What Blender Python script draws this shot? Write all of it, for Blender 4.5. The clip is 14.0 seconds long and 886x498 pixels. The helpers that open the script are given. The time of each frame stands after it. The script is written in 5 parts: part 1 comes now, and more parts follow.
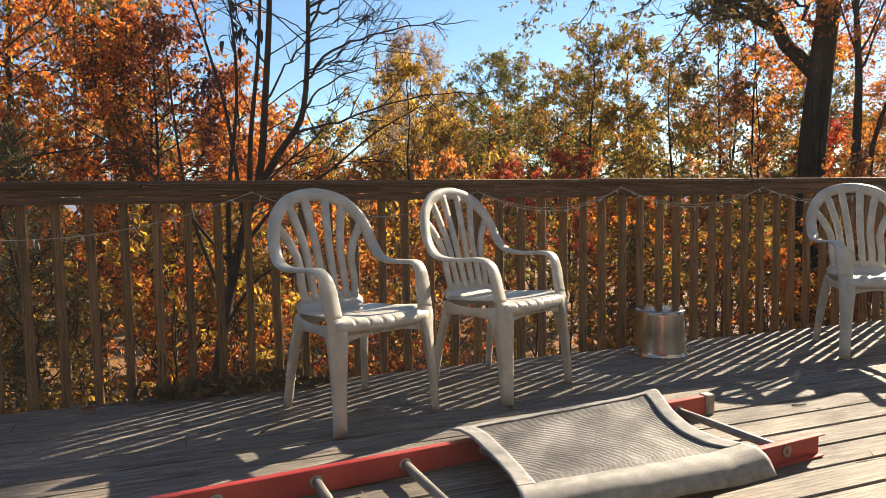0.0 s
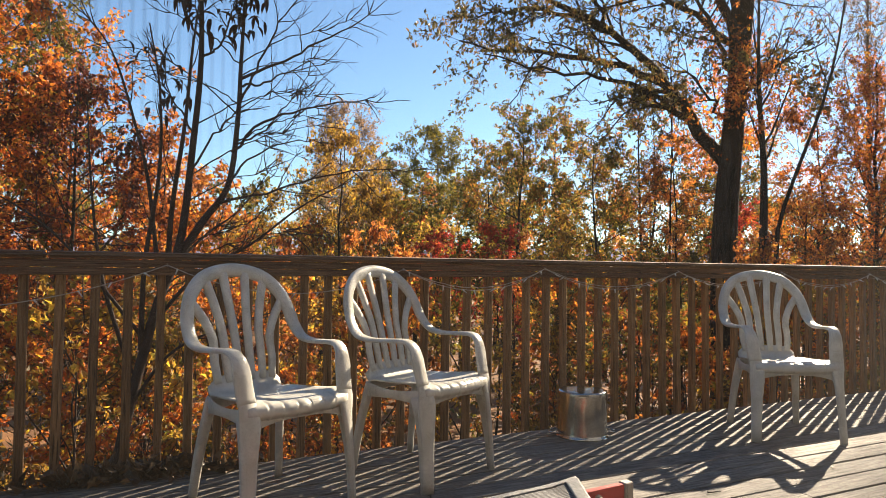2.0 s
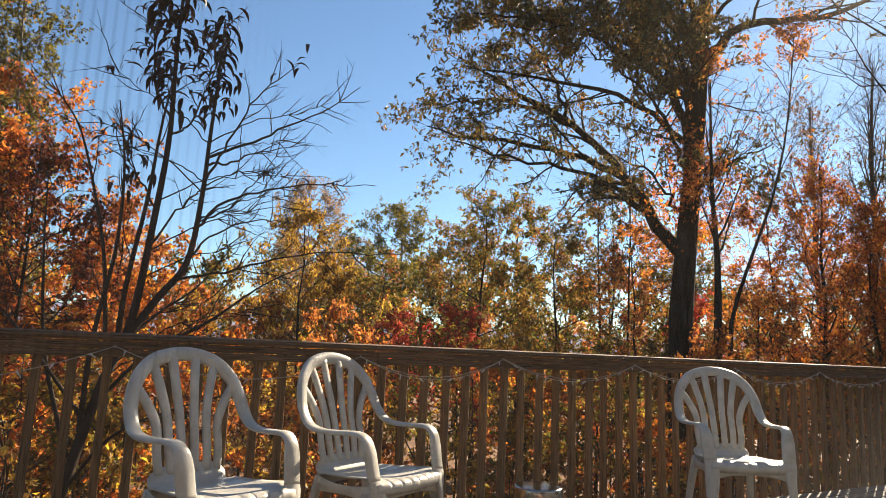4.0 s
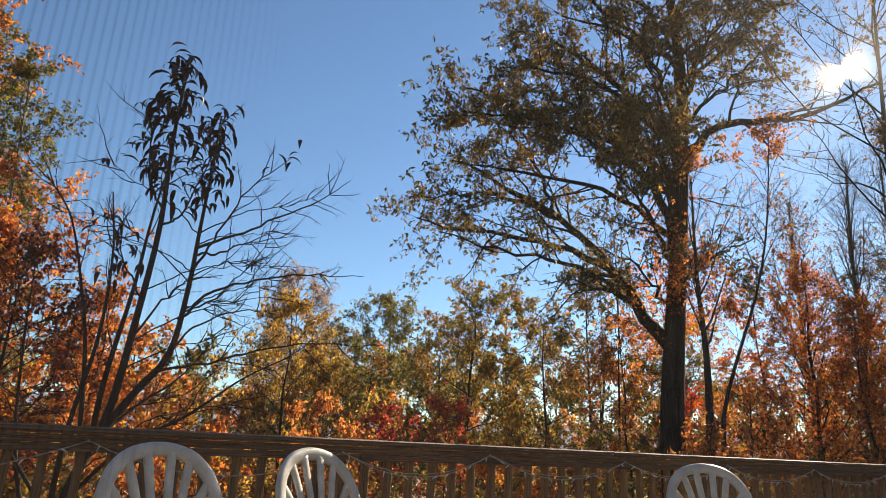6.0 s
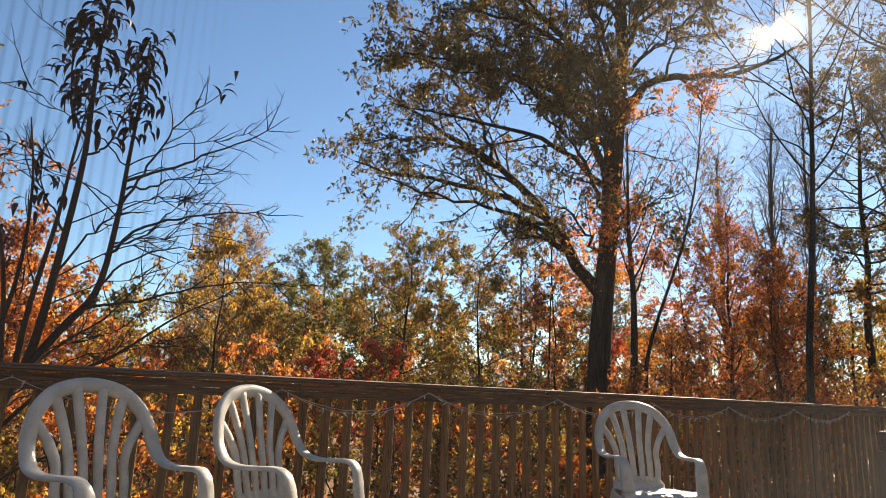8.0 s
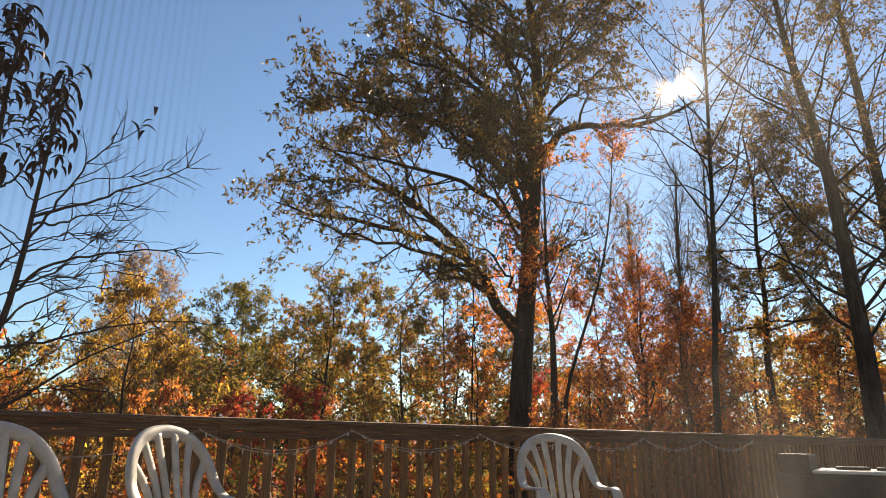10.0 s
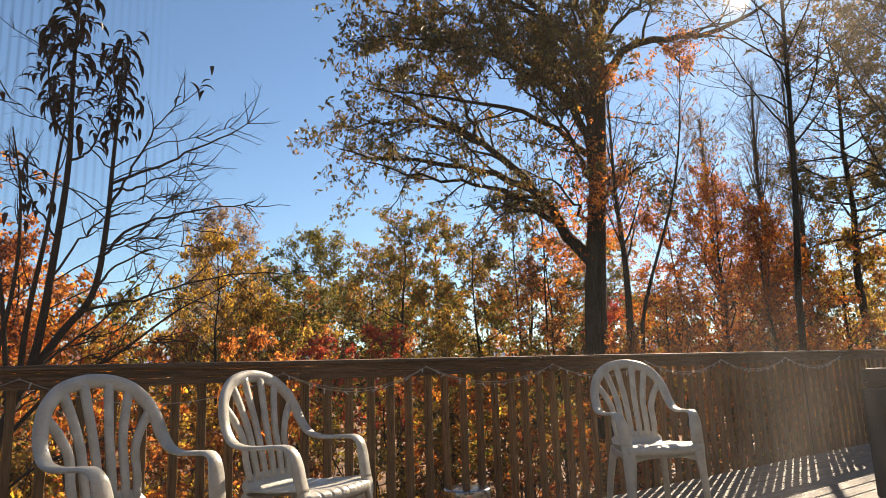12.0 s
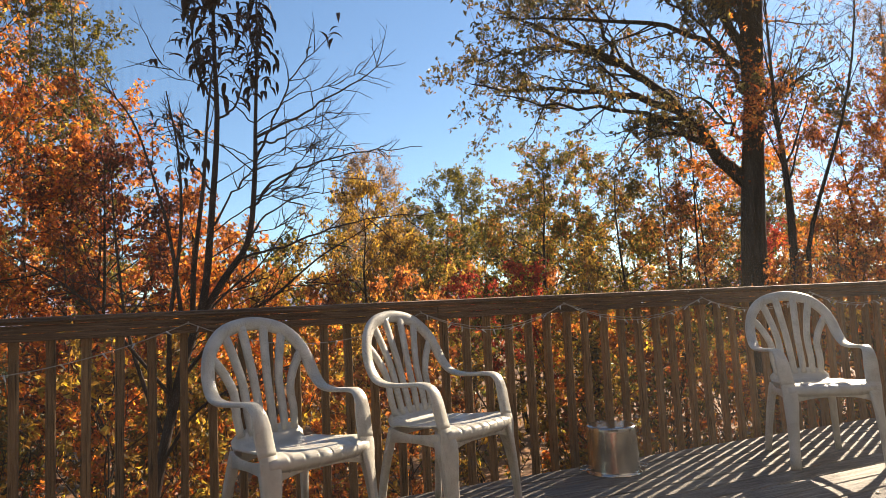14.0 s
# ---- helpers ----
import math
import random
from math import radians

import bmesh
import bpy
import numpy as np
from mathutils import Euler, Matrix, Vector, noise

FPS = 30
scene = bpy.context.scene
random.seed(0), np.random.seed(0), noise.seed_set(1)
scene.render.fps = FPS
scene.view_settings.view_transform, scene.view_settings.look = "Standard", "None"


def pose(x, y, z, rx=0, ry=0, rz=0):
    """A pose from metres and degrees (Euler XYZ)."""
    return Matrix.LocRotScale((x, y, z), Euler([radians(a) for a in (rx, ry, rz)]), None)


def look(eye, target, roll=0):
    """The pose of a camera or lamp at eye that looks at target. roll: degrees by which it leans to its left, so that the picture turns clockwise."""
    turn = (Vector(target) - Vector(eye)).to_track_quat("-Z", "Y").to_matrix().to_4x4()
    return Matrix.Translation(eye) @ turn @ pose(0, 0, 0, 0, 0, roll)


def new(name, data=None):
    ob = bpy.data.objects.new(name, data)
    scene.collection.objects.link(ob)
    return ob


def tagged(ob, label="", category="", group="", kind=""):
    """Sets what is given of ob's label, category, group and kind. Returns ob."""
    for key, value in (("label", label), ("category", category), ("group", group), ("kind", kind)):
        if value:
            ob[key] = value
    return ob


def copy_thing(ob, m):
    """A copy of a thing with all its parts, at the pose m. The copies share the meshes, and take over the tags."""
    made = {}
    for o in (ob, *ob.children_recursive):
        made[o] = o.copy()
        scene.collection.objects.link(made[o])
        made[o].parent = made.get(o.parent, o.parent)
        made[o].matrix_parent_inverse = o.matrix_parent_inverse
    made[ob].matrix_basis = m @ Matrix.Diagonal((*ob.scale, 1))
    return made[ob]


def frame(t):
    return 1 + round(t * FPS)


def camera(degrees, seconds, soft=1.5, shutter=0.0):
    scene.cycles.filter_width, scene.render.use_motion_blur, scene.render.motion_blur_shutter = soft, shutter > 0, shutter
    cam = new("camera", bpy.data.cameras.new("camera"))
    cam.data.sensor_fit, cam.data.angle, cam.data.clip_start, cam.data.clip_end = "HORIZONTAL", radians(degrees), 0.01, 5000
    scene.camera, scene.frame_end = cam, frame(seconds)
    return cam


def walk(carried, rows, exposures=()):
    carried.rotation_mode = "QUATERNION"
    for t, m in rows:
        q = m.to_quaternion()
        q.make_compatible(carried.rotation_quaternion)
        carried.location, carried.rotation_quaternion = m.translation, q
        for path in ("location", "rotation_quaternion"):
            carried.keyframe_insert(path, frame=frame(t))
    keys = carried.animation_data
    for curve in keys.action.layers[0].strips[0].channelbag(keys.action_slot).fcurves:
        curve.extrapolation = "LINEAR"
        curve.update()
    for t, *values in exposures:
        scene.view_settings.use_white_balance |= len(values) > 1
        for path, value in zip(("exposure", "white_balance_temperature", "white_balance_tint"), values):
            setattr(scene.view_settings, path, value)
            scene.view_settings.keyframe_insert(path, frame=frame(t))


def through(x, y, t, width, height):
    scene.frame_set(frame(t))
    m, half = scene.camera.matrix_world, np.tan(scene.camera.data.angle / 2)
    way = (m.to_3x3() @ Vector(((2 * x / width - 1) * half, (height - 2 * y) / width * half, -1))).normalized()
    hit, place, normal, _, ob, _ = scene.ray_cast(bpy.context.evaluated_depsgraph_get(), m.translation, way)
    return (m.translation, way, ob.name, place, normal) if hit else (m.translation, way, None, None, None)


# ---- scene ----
cam = camera(67.85, 14.0, 0.6)
PATH = [
    (0.00, (-0.198, -0.451, 0.922), (1.157, 3.302, 0.644), -1.02),
    (0.50, (-0.188, -0.445, 0.938), (1.291, 3.267, 0.749), -0.84),
    (1.00, (-0.180, -0.449, 0.954), (1.350, 3.244, 0.805), -2.05),
    (1.50, (-0.167, -0.446, 0.972), (1.467, 3.205, 0.987), -0.30),
    (2.00, (-0.159, -0.443, 0.983), (1.583, 3.156, 1.111), 0.60),
    (2.50, (-0.159, -0.442, 0.997), (1.669, 3.106, 1.247), 0.25),
    (3.00, (-0.155, -0.443, 1.017), (1.705, 3.075, 1.425), 1.65),
    (3.20, (-0.155, -0.446, 1.033), (1.727, 3.055, 1.480), 1.71),
    (5.30, (-0.159, -0.478, 1.049), (1.740, 2.909, 2.013), 2.99),
    (5.50, (-0.157, -0.481, 1.051), (1.739, 2.885, 2.088), 2.80),
    (6.00, (-0.153, -0.487, 1.047), (1.736, 2.850, 2.185), 2.68),
    (6.50, (-0.142, -0.491, 1.041), (1.776, 2.833, 2.170), 2.29),
    (7.00, (-0.127, -0.480, 1.033), (1.882, 2.811, 2.097), 0.90),
    (7.50, (-0.151, -0.473, 1.001), (1.962, 2.830, 1.793), -0.12),
    (8.00, (-0.165, -0.438, 1.008), (2.101, 2.747, 1.856), 2.50),
    (8.20, (-0.182, -0.448, 1.001), (2.269, 2.562, 1.968), 3.16),
    (10.30, (-0.207, -0.480, 0.945), (2.371, 2.356, 2.093), 0.47),
    (10.50, (-0.208, -0.477, 0.955), (2.350, 2.367, 2.125), 0.27),
    (11.00, (-0.204, -0.479, 0.950), (2.330, 2.385, 2.125), -0.34),
    (11.50, (-0.195, -0.505, 0.944), (2.307, 2.412, 2.054), -0.79),
    (12.00, (-0.178, -0.528, 0.954), (2.133, 2.652, 1.694), -2.05),
    (12.50, (-0.141, -0.526, 0.962), (1.997, 2.824, 1.422), -0.87),
    (13.00, (-0.116, -0.484, 0.989), (1.766, 3.022, 1.393), -0.52),
    (13.50, (-0.100, -0.493, 0.986), (1.515, 3.144, 1.390), -2.66),
    (14.00, (-0.098, -0.498, 0.979), (1.483, 3.156, 1.363), -2.95),
]
walk(cam, [(t, look(eye, target, roll)) for t, eye, target, roll in PATH], ((0.0, 1.86, 7850, 12), (3.0, 1.76, 7850, 12), (5.8, 1.49, 7500, 12), (7.2, 1.45, 7500, 13), (8.2, 1.60, 7800, 13), (10.8, 1.54, 8100, 14), (12.2, 1.57, 8000, 14), (14.0, 1.75, 7950, 14)))

# ---------------------------------------------------------------- light
SUN_AZ, SUN_EL = 26.3, 28.3          # degrees from +x towards +y, degrees up
sun_way = Vector((math.cos(radians(SUN_EL)) * math.cos(radians(SUN_AZ)),
                  math.cos(radians(SUN_EL)) * math.sin(radians(SUN_AZ)), math.sin(radians(SUN_EL))))
world = bpy.data.worlds.new("sky")
scene.world = world
world.use_nodes = True
wt = world.node_tree
sky = wt.nodes.new("ShaderNodeTexSky")
sky.sky_type, sky.sun_disc = "NISHITA", False
sky.sun_elevation, sky.sun_rotation = radians(SUN_EL), radians(90 - SUN_AZ)
sky.air_density, sky.dust_density, sky.ozone_density = 1.0, 0.08, 1.2
tint = wt.nodes.new("ShaderNodeMix")
tint.data_type, tint.blend_type = "RGBA", "MULTIPLY"
tint.inputs[0].default_value, tint.inputs[7].default_value = 1.0, (0.69, 0.96, 1.22, 1)
wt.links.new(sky.outputs[0], tint.inputs[6])
wt.links.new(tint.outputs[2], wt.nodes["Background"].inputs[0])
wt.nodes["Background"].inputs[1].default_value = 0.050
sun = new("sun", bpy.data.lights.new("sun", "SUN"))
sun.data.energy, sun.data.angle, sun.data.color = 5.0, radians(0.5), (1.0, 0.915, 0.79)
sun.matrix_world = look((0, 0, 30), Vector((0, 0, 30)) - sun_way)

# ---------------------------------------------------------------- materials
def node_material(name, rough=0.6, metal=0.0, spec=0.5):
    m = bpy.data.materials.new(name)
    m.use_nodes = True
    t = m.node_tree
    b = t.nodes["Principled BSDF"]
    b.inputs["Roughness"].default_value = rough
    b.inputs["Metallic"].default_value = metal
    b.inputs["Specular IOR Level"].default_value = spec
    return m, t, b


def add(t, kind, **values):
    n = t.nodes.new(kind)
    for key, value in values.items():
        if key in n.inputs:
            n.inputs[key].default_value = value
    return n


def ramp(t, source, stops):
    n = t.nodes.new("ShaderNodeValToRGB")
    e = n.color_ramp.elements
    while len(e) < len(stops):
        e.new(0.5)
    for k, (p, c) in zip(e, stops):
        k.position, k.color = p, (*c, 1)
    t.links.new(source, n.inputs[0])
    return n.outputs[0]


def mix(t, kind, fac, a, b):
    n = t.nodes.new("ShaderNodeMix")
    n.data_type, n.blend_type = "RGBA", kind
    for k, v in ((0, fac), (6, a), (7, b)):
        if isinstance(v, bpy.types.NodeSocket):
            t.links.new(v, n.inputs[k])
        else:
            n.inputs[k].default_value = v if k == 0 else (*v, 1)
    return n.outputs[2]


def coords(t, scale=(1, 1, 1), shifted=False, turn=(0, 0, 0)):
    c = t.nodes.new("ShaderNodeTexCoord")
    p = t.nodes.new("ShaderNodeMapping")
    p.inputs["Scale"].default_value = scale
    p.inputs["Rotation"].default_value = turn
    t.links.new(c.outputs["Object"], p.inputs["Vector"])
    if shifted:
        o = t.nodes.new("ShaderNodeObjectInfo")
        v = t.nodes.new("ShaderNodeVectorMath")
        v.operation = "SCALE"
        v.inputs[0].default_value = (37.0, 19.0, 23.0)
        t.links.new(o.outputs["Random"], v.inputs["Scale"])
        t.links.new(v.outputs[0], p.inputs["Location"])
    return p.outputs[0]


def noise_tex(t, vector, scale, detail=5, rough=0.6, distort=0.0):
    n = add(t, "ShaderNodeTexNoise", Scale=scale, Detail=detail, Roughness=rough, Distortion=distort)
    t.links.new(vector, n.inputs["Vector"])
    return n.outputs[0]


def bump(t, b, height, strength, distance):
    n = add(t, "ShaderNodeBump", Strength=strength, Distance=distance)
    t.links.new(height, n.inputs["Height"])
    t.links.new(n.outputs[0], b.inputs["Normal"])


def wood(name, dark, mid, light, along="x", stain=(0.09, 0.085, 0.08), rough=0.8, stain_amount=0.55, sheen=0.25):
    """Weathered lumber: long grain, wider streaks, dark stains and a tone for each board."""
    m, t, b = node_material(name, rough, 0, sheen)
    s = {"x": (0.7, 14, 14), "z": (14, 14, 0.7)}[along]
    fine = noise_tex(t, coords(t, s, True), 9, 6, 0.65, 0.3)
    wide = noise_tex(t, coords(t, tuple(v * 0.25 for v in s), True), 6, 4, 0.6, 0.6)
    patch = noise_tex(t, coords(t, (1, 1, 1), True), 3.2, 5, 0.65)
    col = ramp(t, fine, ((0.3, dark), (0.5, mid), (0.72, light)))
    col = mix(t, "MULTIPLY", 0.55, col, ramp(t, wide, ((0.35, (0.55, 0.54, 0.52)), (0.65, (1, 1, 1)))))
    col = mix(t, "MIX", ramp(t, patch, ((0.52, (0, 0, 0)), (0.75, (stain_amount,) * 3))), col, stain)
    cracks = noise_tex(t, coords(t, tuple(v * (1.6 if v > 1 else 0.9) for v in s), True), 7, 3, 0.5, 0.2)
    col = mix(t, "MULTIPLY", 0.85, col, ramp(t, cracks, ((0.33, (0.22, 0.20, 0.19)), (0.40, (1, 1, 1)))))
    o = t.nodes.new("ShaderNodeObjectInfo")
    col = mix(t, "MULTIPLY", 0.8, col, ramp(t, o.outputs["Random"], ((0.0, (0.72, 0.72, 0.74)), (1.0, (1.0, 0.98, 0.95)))))
    t.links.new(col, b.inputs["Base Color"])
    bump(t, b, fine, 0.55, 0.004)
    return m


def blotched(name, a, c, scale=6.0, rough=0.5, metal=0.0, relief=0.15, spec=0.5, distance=0.002):
    """Two tones broken up at two scales."""
    m, t, b = node_material(name, rough, metal, spec)
    big = noise_tex(t, coords(t), scale, 5, 0.65)
    small = noise_tex(t, coords(t), scale * 14, 4, 0.6)
    col = ramp(t, big, ((0.35, a), (0.68, c)))
    col = mix(t, "MULTIPLY", 0.35, col, ramp(t, small, ((0.3, (0.6, 0.6, 0.6)), (0.6, (1, 1, 1)))))
    t.links.new(col, b.inputs["Base Color"])
    t.links.new(ramp(t, big, ((0.3, (rough * 0.75,) * 3), (0.7, (min(1, rough * 1.25),) * 3))), b.inputs["Roughness"])
    bump(t, b, small, relief, distance)
    return m


def leaf_material(name, stops, through=0.58, patch=1.7):
    """Leaves: a tone for each leaf, drifting from bough to bough; light shines through them."""
    m, t, b = node_material(name, 0.5, 0, 0.35)
    g = t.nodes.new("ShaderNodeNewGeometry")
    big = noise_tex(t, coords(t), patch, 3, 0.6)
    s = add(t, "ShaderNodeMath")
    s.operation = "MULTIPLY_ADD"
    s.inputs[1].default_value = 0.62
    t.links.new(g.outputs["Random Per Island"], s.inputs[0])
    s2 = add(t, "ShaderNodeMath")
    s2.operation = "MULTIPLY_ADD"
    s2.inputs[1].default_value, s2.inputs[2].default_value = 1.5, -0.56
    t.links.new(big, s2.inputs[0])
    t.links.new(s2.outputs[0], s.inputs[2])
    col = ramp(t, s.outputs[0], stops)
    w = t.nodes.new("ShaderNodeTexWhiteNoise")
    w.noise_dimensions = "1D"
    t.links.new(g.outputs["Random Per Island"], w.inputs["W"])
    col = mix(t, "MULTIPLY", 1.0, col, ramp(t, w.outputs["Value"], ((0.0, (0.34, 0.34, 0.37)), (0.6, (0.95, 0.95, 0.95)), (0.85, (1.1, 1.08, 1.0)), (1.0, (1.5, 1.45, 1.2)))))
    t.links.new(col, b.inputs["Base Color"])
    tr = t.nodes.new("ShaderNodeBsdfTranslucent")
    t.links.new(mix(t, "MULTIPLY", 0.25, mix(t, "ADD", 0.55, col, col), (1.0, 0.86, 0.5)), tr.inputs["Color"])
    ms = t.nodes.new("ShaderNodeMixShader")
    ms.inputs[0].default_value = through
    t.links.new(b.outputs[0], ms.inputs[1])
    t.links.new(tr.outputs[0], ms.inputs[2])
    t.links.new(ms.outputs[0], t.nodes["Material Output"].inputs["Surface"])
    return m


DECK = wood("weathered deck wood", (0.046, 0.041, 0.037), (0.172, 0.154, 0.134), (0.41, 0.37, 0.32), rough=0.74, sheen=0.35)
RAIL = wood("stained rail wood", (0.070, 0.037, 0.023), (0.148, 0.084, 0.050), (0.25, 0.158, 0.10), stain=(0.045, 0.034, 0.028), stain_amount=0.45)
POST = wood("stained baluster wood", (0.125, 0.068, 0.032), (0.265, 0.150, 0.072), (0.37, 0.228, 0.118), "z", stain=(0.05, 0.036, 0.026), stain_amount=0.45)
PLASTIC = blotched("old white plastic", (0.41, 0.39, 0.34), (0.57, 0.55, 0.50), 13, 0.36, 0, 0.2)
RED = blotched("faded red fibreglass", (0.40, 0.035, 0.035), (0.50, 0.075, 0.065), 5, 0.42, 0, 0.1)
METAL = blotched("dull aluminium", (0.24, 0.22, 0.20), (0.34, 0.32, 0.29), 12, 0.6, 0.55, 0.2)
STEEL = blotched("stainless steel", (0.33, 0.315, 0.295), (0.52, 0.505, 0.48), 5, 0.2, 1.0, 0.05)
BRASS = blotched("tarnished grommet", (0.35, 0.31, 0.24), (0.5, 0.45, 0.36), 30, 0.5, 0.7)
CAPGREY = blotched("worn grey plastic cap", (0.30, 0.27, 0.23), (0.42, 0.38, 0.33), 20, 0.6)
BORDER = blotched("grey webbing", (0.17, 0.17, 0.168), (0.36, 0.36, 0.35), 17, 0.85, 0, 0.7)
WIRE = blotched("pale light cord", (0.29, 0.25, 0.215), (0.42, 0.38, 0.33), 30, 0.5)
BULB = blotched("clear small bulb", (0.45, 0.45, 0.43), (0.62, 0.62, 0.6), 30, 0.12)
BLACK = blotched("black enamel", (0.040, 0.034, 0.030), (0.07, 0.062, 0.055), 8, 0.75, 0, 0.15, 0.2)
SHELF = blotched("pale enamel shelf", (0.55, 0.54, 0.52), (0.66, 0.65, 0.63), 8, 0.4)


def bark(name, dark, mid, light, scale=9):
    """Furrowed bark: ridges running up the stem, lichen-pale patches."""
    m, t, b = node_material(name, 0.92, 0, 0.15)
    ridge = noise_tex(t, coords(t, (1, 1, 0.16)), scale, 6, 0.7, 0.8)
    patch = noise_tex(t, coords(t), 2.6, 4, 0.6)
    col = ramp(t, ridge, ((0.36, dark), (0.52, mid), (0.7, light)))
    col = mix(t, "MULTIPLY", 0.8, col, ramp(t, patch, ((0.35, (0.45, 0.44, 0.42)), (0.65, (1, 1, 1)))))
    t.links.new(col, b.inputs["Base Color"])
    bump(t, b, ridge, 1.0, 0.05)
    return m


BARK = bark("dark bark", (0.012, 0.010, 0.009), (0.045, 0.036, 0.029), (0.105, 0.085, 0.068))
GREYBARK = blotched("grey bark", (0.075, 0.062, 0.052), (0.16, 0.135, 0.115), 7, 0.9, 0, 0.8, 0.2, 0.01)
REDBARK = blotched("reddish bark", (0.030, 0.019, 0.015), (0.080, 0.052, 0.040), 8, 0.85, 0, 0.6, 0.2, 0.01)
GROUND = blotched("leaf-covered ground", (0.09, 0.043, 0.020), (0.24, 0.11, 0.042), 1.3, 0.95, 0, 0.8, 0.2, 0.03)
# the haze of distance is put into this colour: pale blue on woods
RIDGE = blotched("wooded ridge in haze blue", (0.17, 0.19, 0.27), (0.25, 0.26, 0.33), 0.012, 1.0, 0, 0.2, 0.0, 1.0)
SIDING = blotched("painted house siding", (0.46, 0.44, 0.41), (0.54, 0.52, 0.48), 3, 0.6)


def dusty_glass():
    """Clear window glass with a film of dust, wiped in streaks and specked, that scatters sunlight forward."""
    m, t, b = node_material("dusty window glass", 0.05)
    clear = t.nodes.new("ShaderNodeBsdfTransparent")
    clear.inputs[0].default_value = (0.985, 0.985, 0.98, 1)
    out = clear.outputs[0]

    def layer(below, shader, amount):
        n = t.nodes.new("ShaderNodeMixShader")
        if isinstance(amount, float):
            n.inputs[0].default_value = amount
        else:
            t.links.new(amount, n.inputs[0])
        t.links.new(below, n.inputs[1])
        t.links.new(shader.outputs[0], n.inputs[2])
        return n.outputs[0]

    film = noise_tex(t, coords(t, (3.0, 1, 0.8), turn=(0, 12, 0)), 2.2, 5, 0.65, 0.5)
    # fine, middling and coarse grains of dust: each bends light a little, by so much
    # the finest are added to stand in for the sun's disc, the next its halo
    for ior, rough, amount in GRAINS:
        grain = t.nodes.new("ShaderNodeBsdfRefraction")
        grain.inputs["Color"].default_value = (1.0, 0.95, 0.88, 1)
        grain.inputs["IOR"].default_value, grain.inputs["Roughness"].default_value = ior, rough
        out = layer(out, grain, ramp(t, film, ((0.25, (amount * 0.45,) * 3), (0.75, (amount * 1.55,) * 3))))
    dust = t.nodes.new("ShaderNodeBsdfTranslucent")
    dust.inputs[0].default_value = (0.9, 0.86, 0.8, 1)
    out = layer(out, dust, ramp(t, film, ((0.3, (0.0012,) * 3), (0.75, (0.005,) * 3))))
    # a grimy smear on the lower half of the pane, where the weather reaches it
    at = t.nodes.new("ShaderNodeSeparateXYZ")
    t.links.new(coords(t), at.inputs[0])
    across = add(t, "ShaderNodeMapRange", **{"From Min": 0.06, "From Max": 0.28})
    t.links.new(at.outputs[0], across.inputs[0])
    down = add(t, "ShaderNodeMapRange", **{"From Min": 1.04, "From Max": 0.95})
    t.links.new(at.outputs[2], down.inputs[0])
    smear = mix(t, "MULTIPLY", 1.0, across.outputs[0], down.outputs[0])
    smear = mix(t, "MULTIPLY", 1.0, smear, ramp(t, noise_tex(t, coords(t, (2.0, 1, 1.0)), 7.0, 5, 0.65, 0.4), ((0.3, (0.004,) * 3), (0.7, (0.034,) * 3))))
    out = layer(out, dust, smear)
    # dried drops
    drops = add(t, "ShaderNodeTexVoronoi", Scale=110.0, Randomness=1.0)
    t.links.new(coords(t, (1, 1, 1)), drops.inputs["Vector"])
    few = ramp(t, noise_tex(t, coords(t), 4.0, 3, 0.5), ((0.56, (0, 0, 0)), (0.72, (0.022,) * 3)))
    spot = mix(t, "MULTIPLY", 1.0, ramp(t, drops.outputs["Distance"], ((0.16, (1, 1, 1)), (0.26, (0, 0, 0)))), few)
    out = layer(out, dust, spot)
    gloss = t.nodes.new("ShaderNodeBsdfGlossy")
    gloss.inputs["Roughness"].default_value = 0.02
    out = layer(out, gloss, 0.015)
    t.links.new(out, t.nodes["Material Output"].inputs["Surface"])
    return m


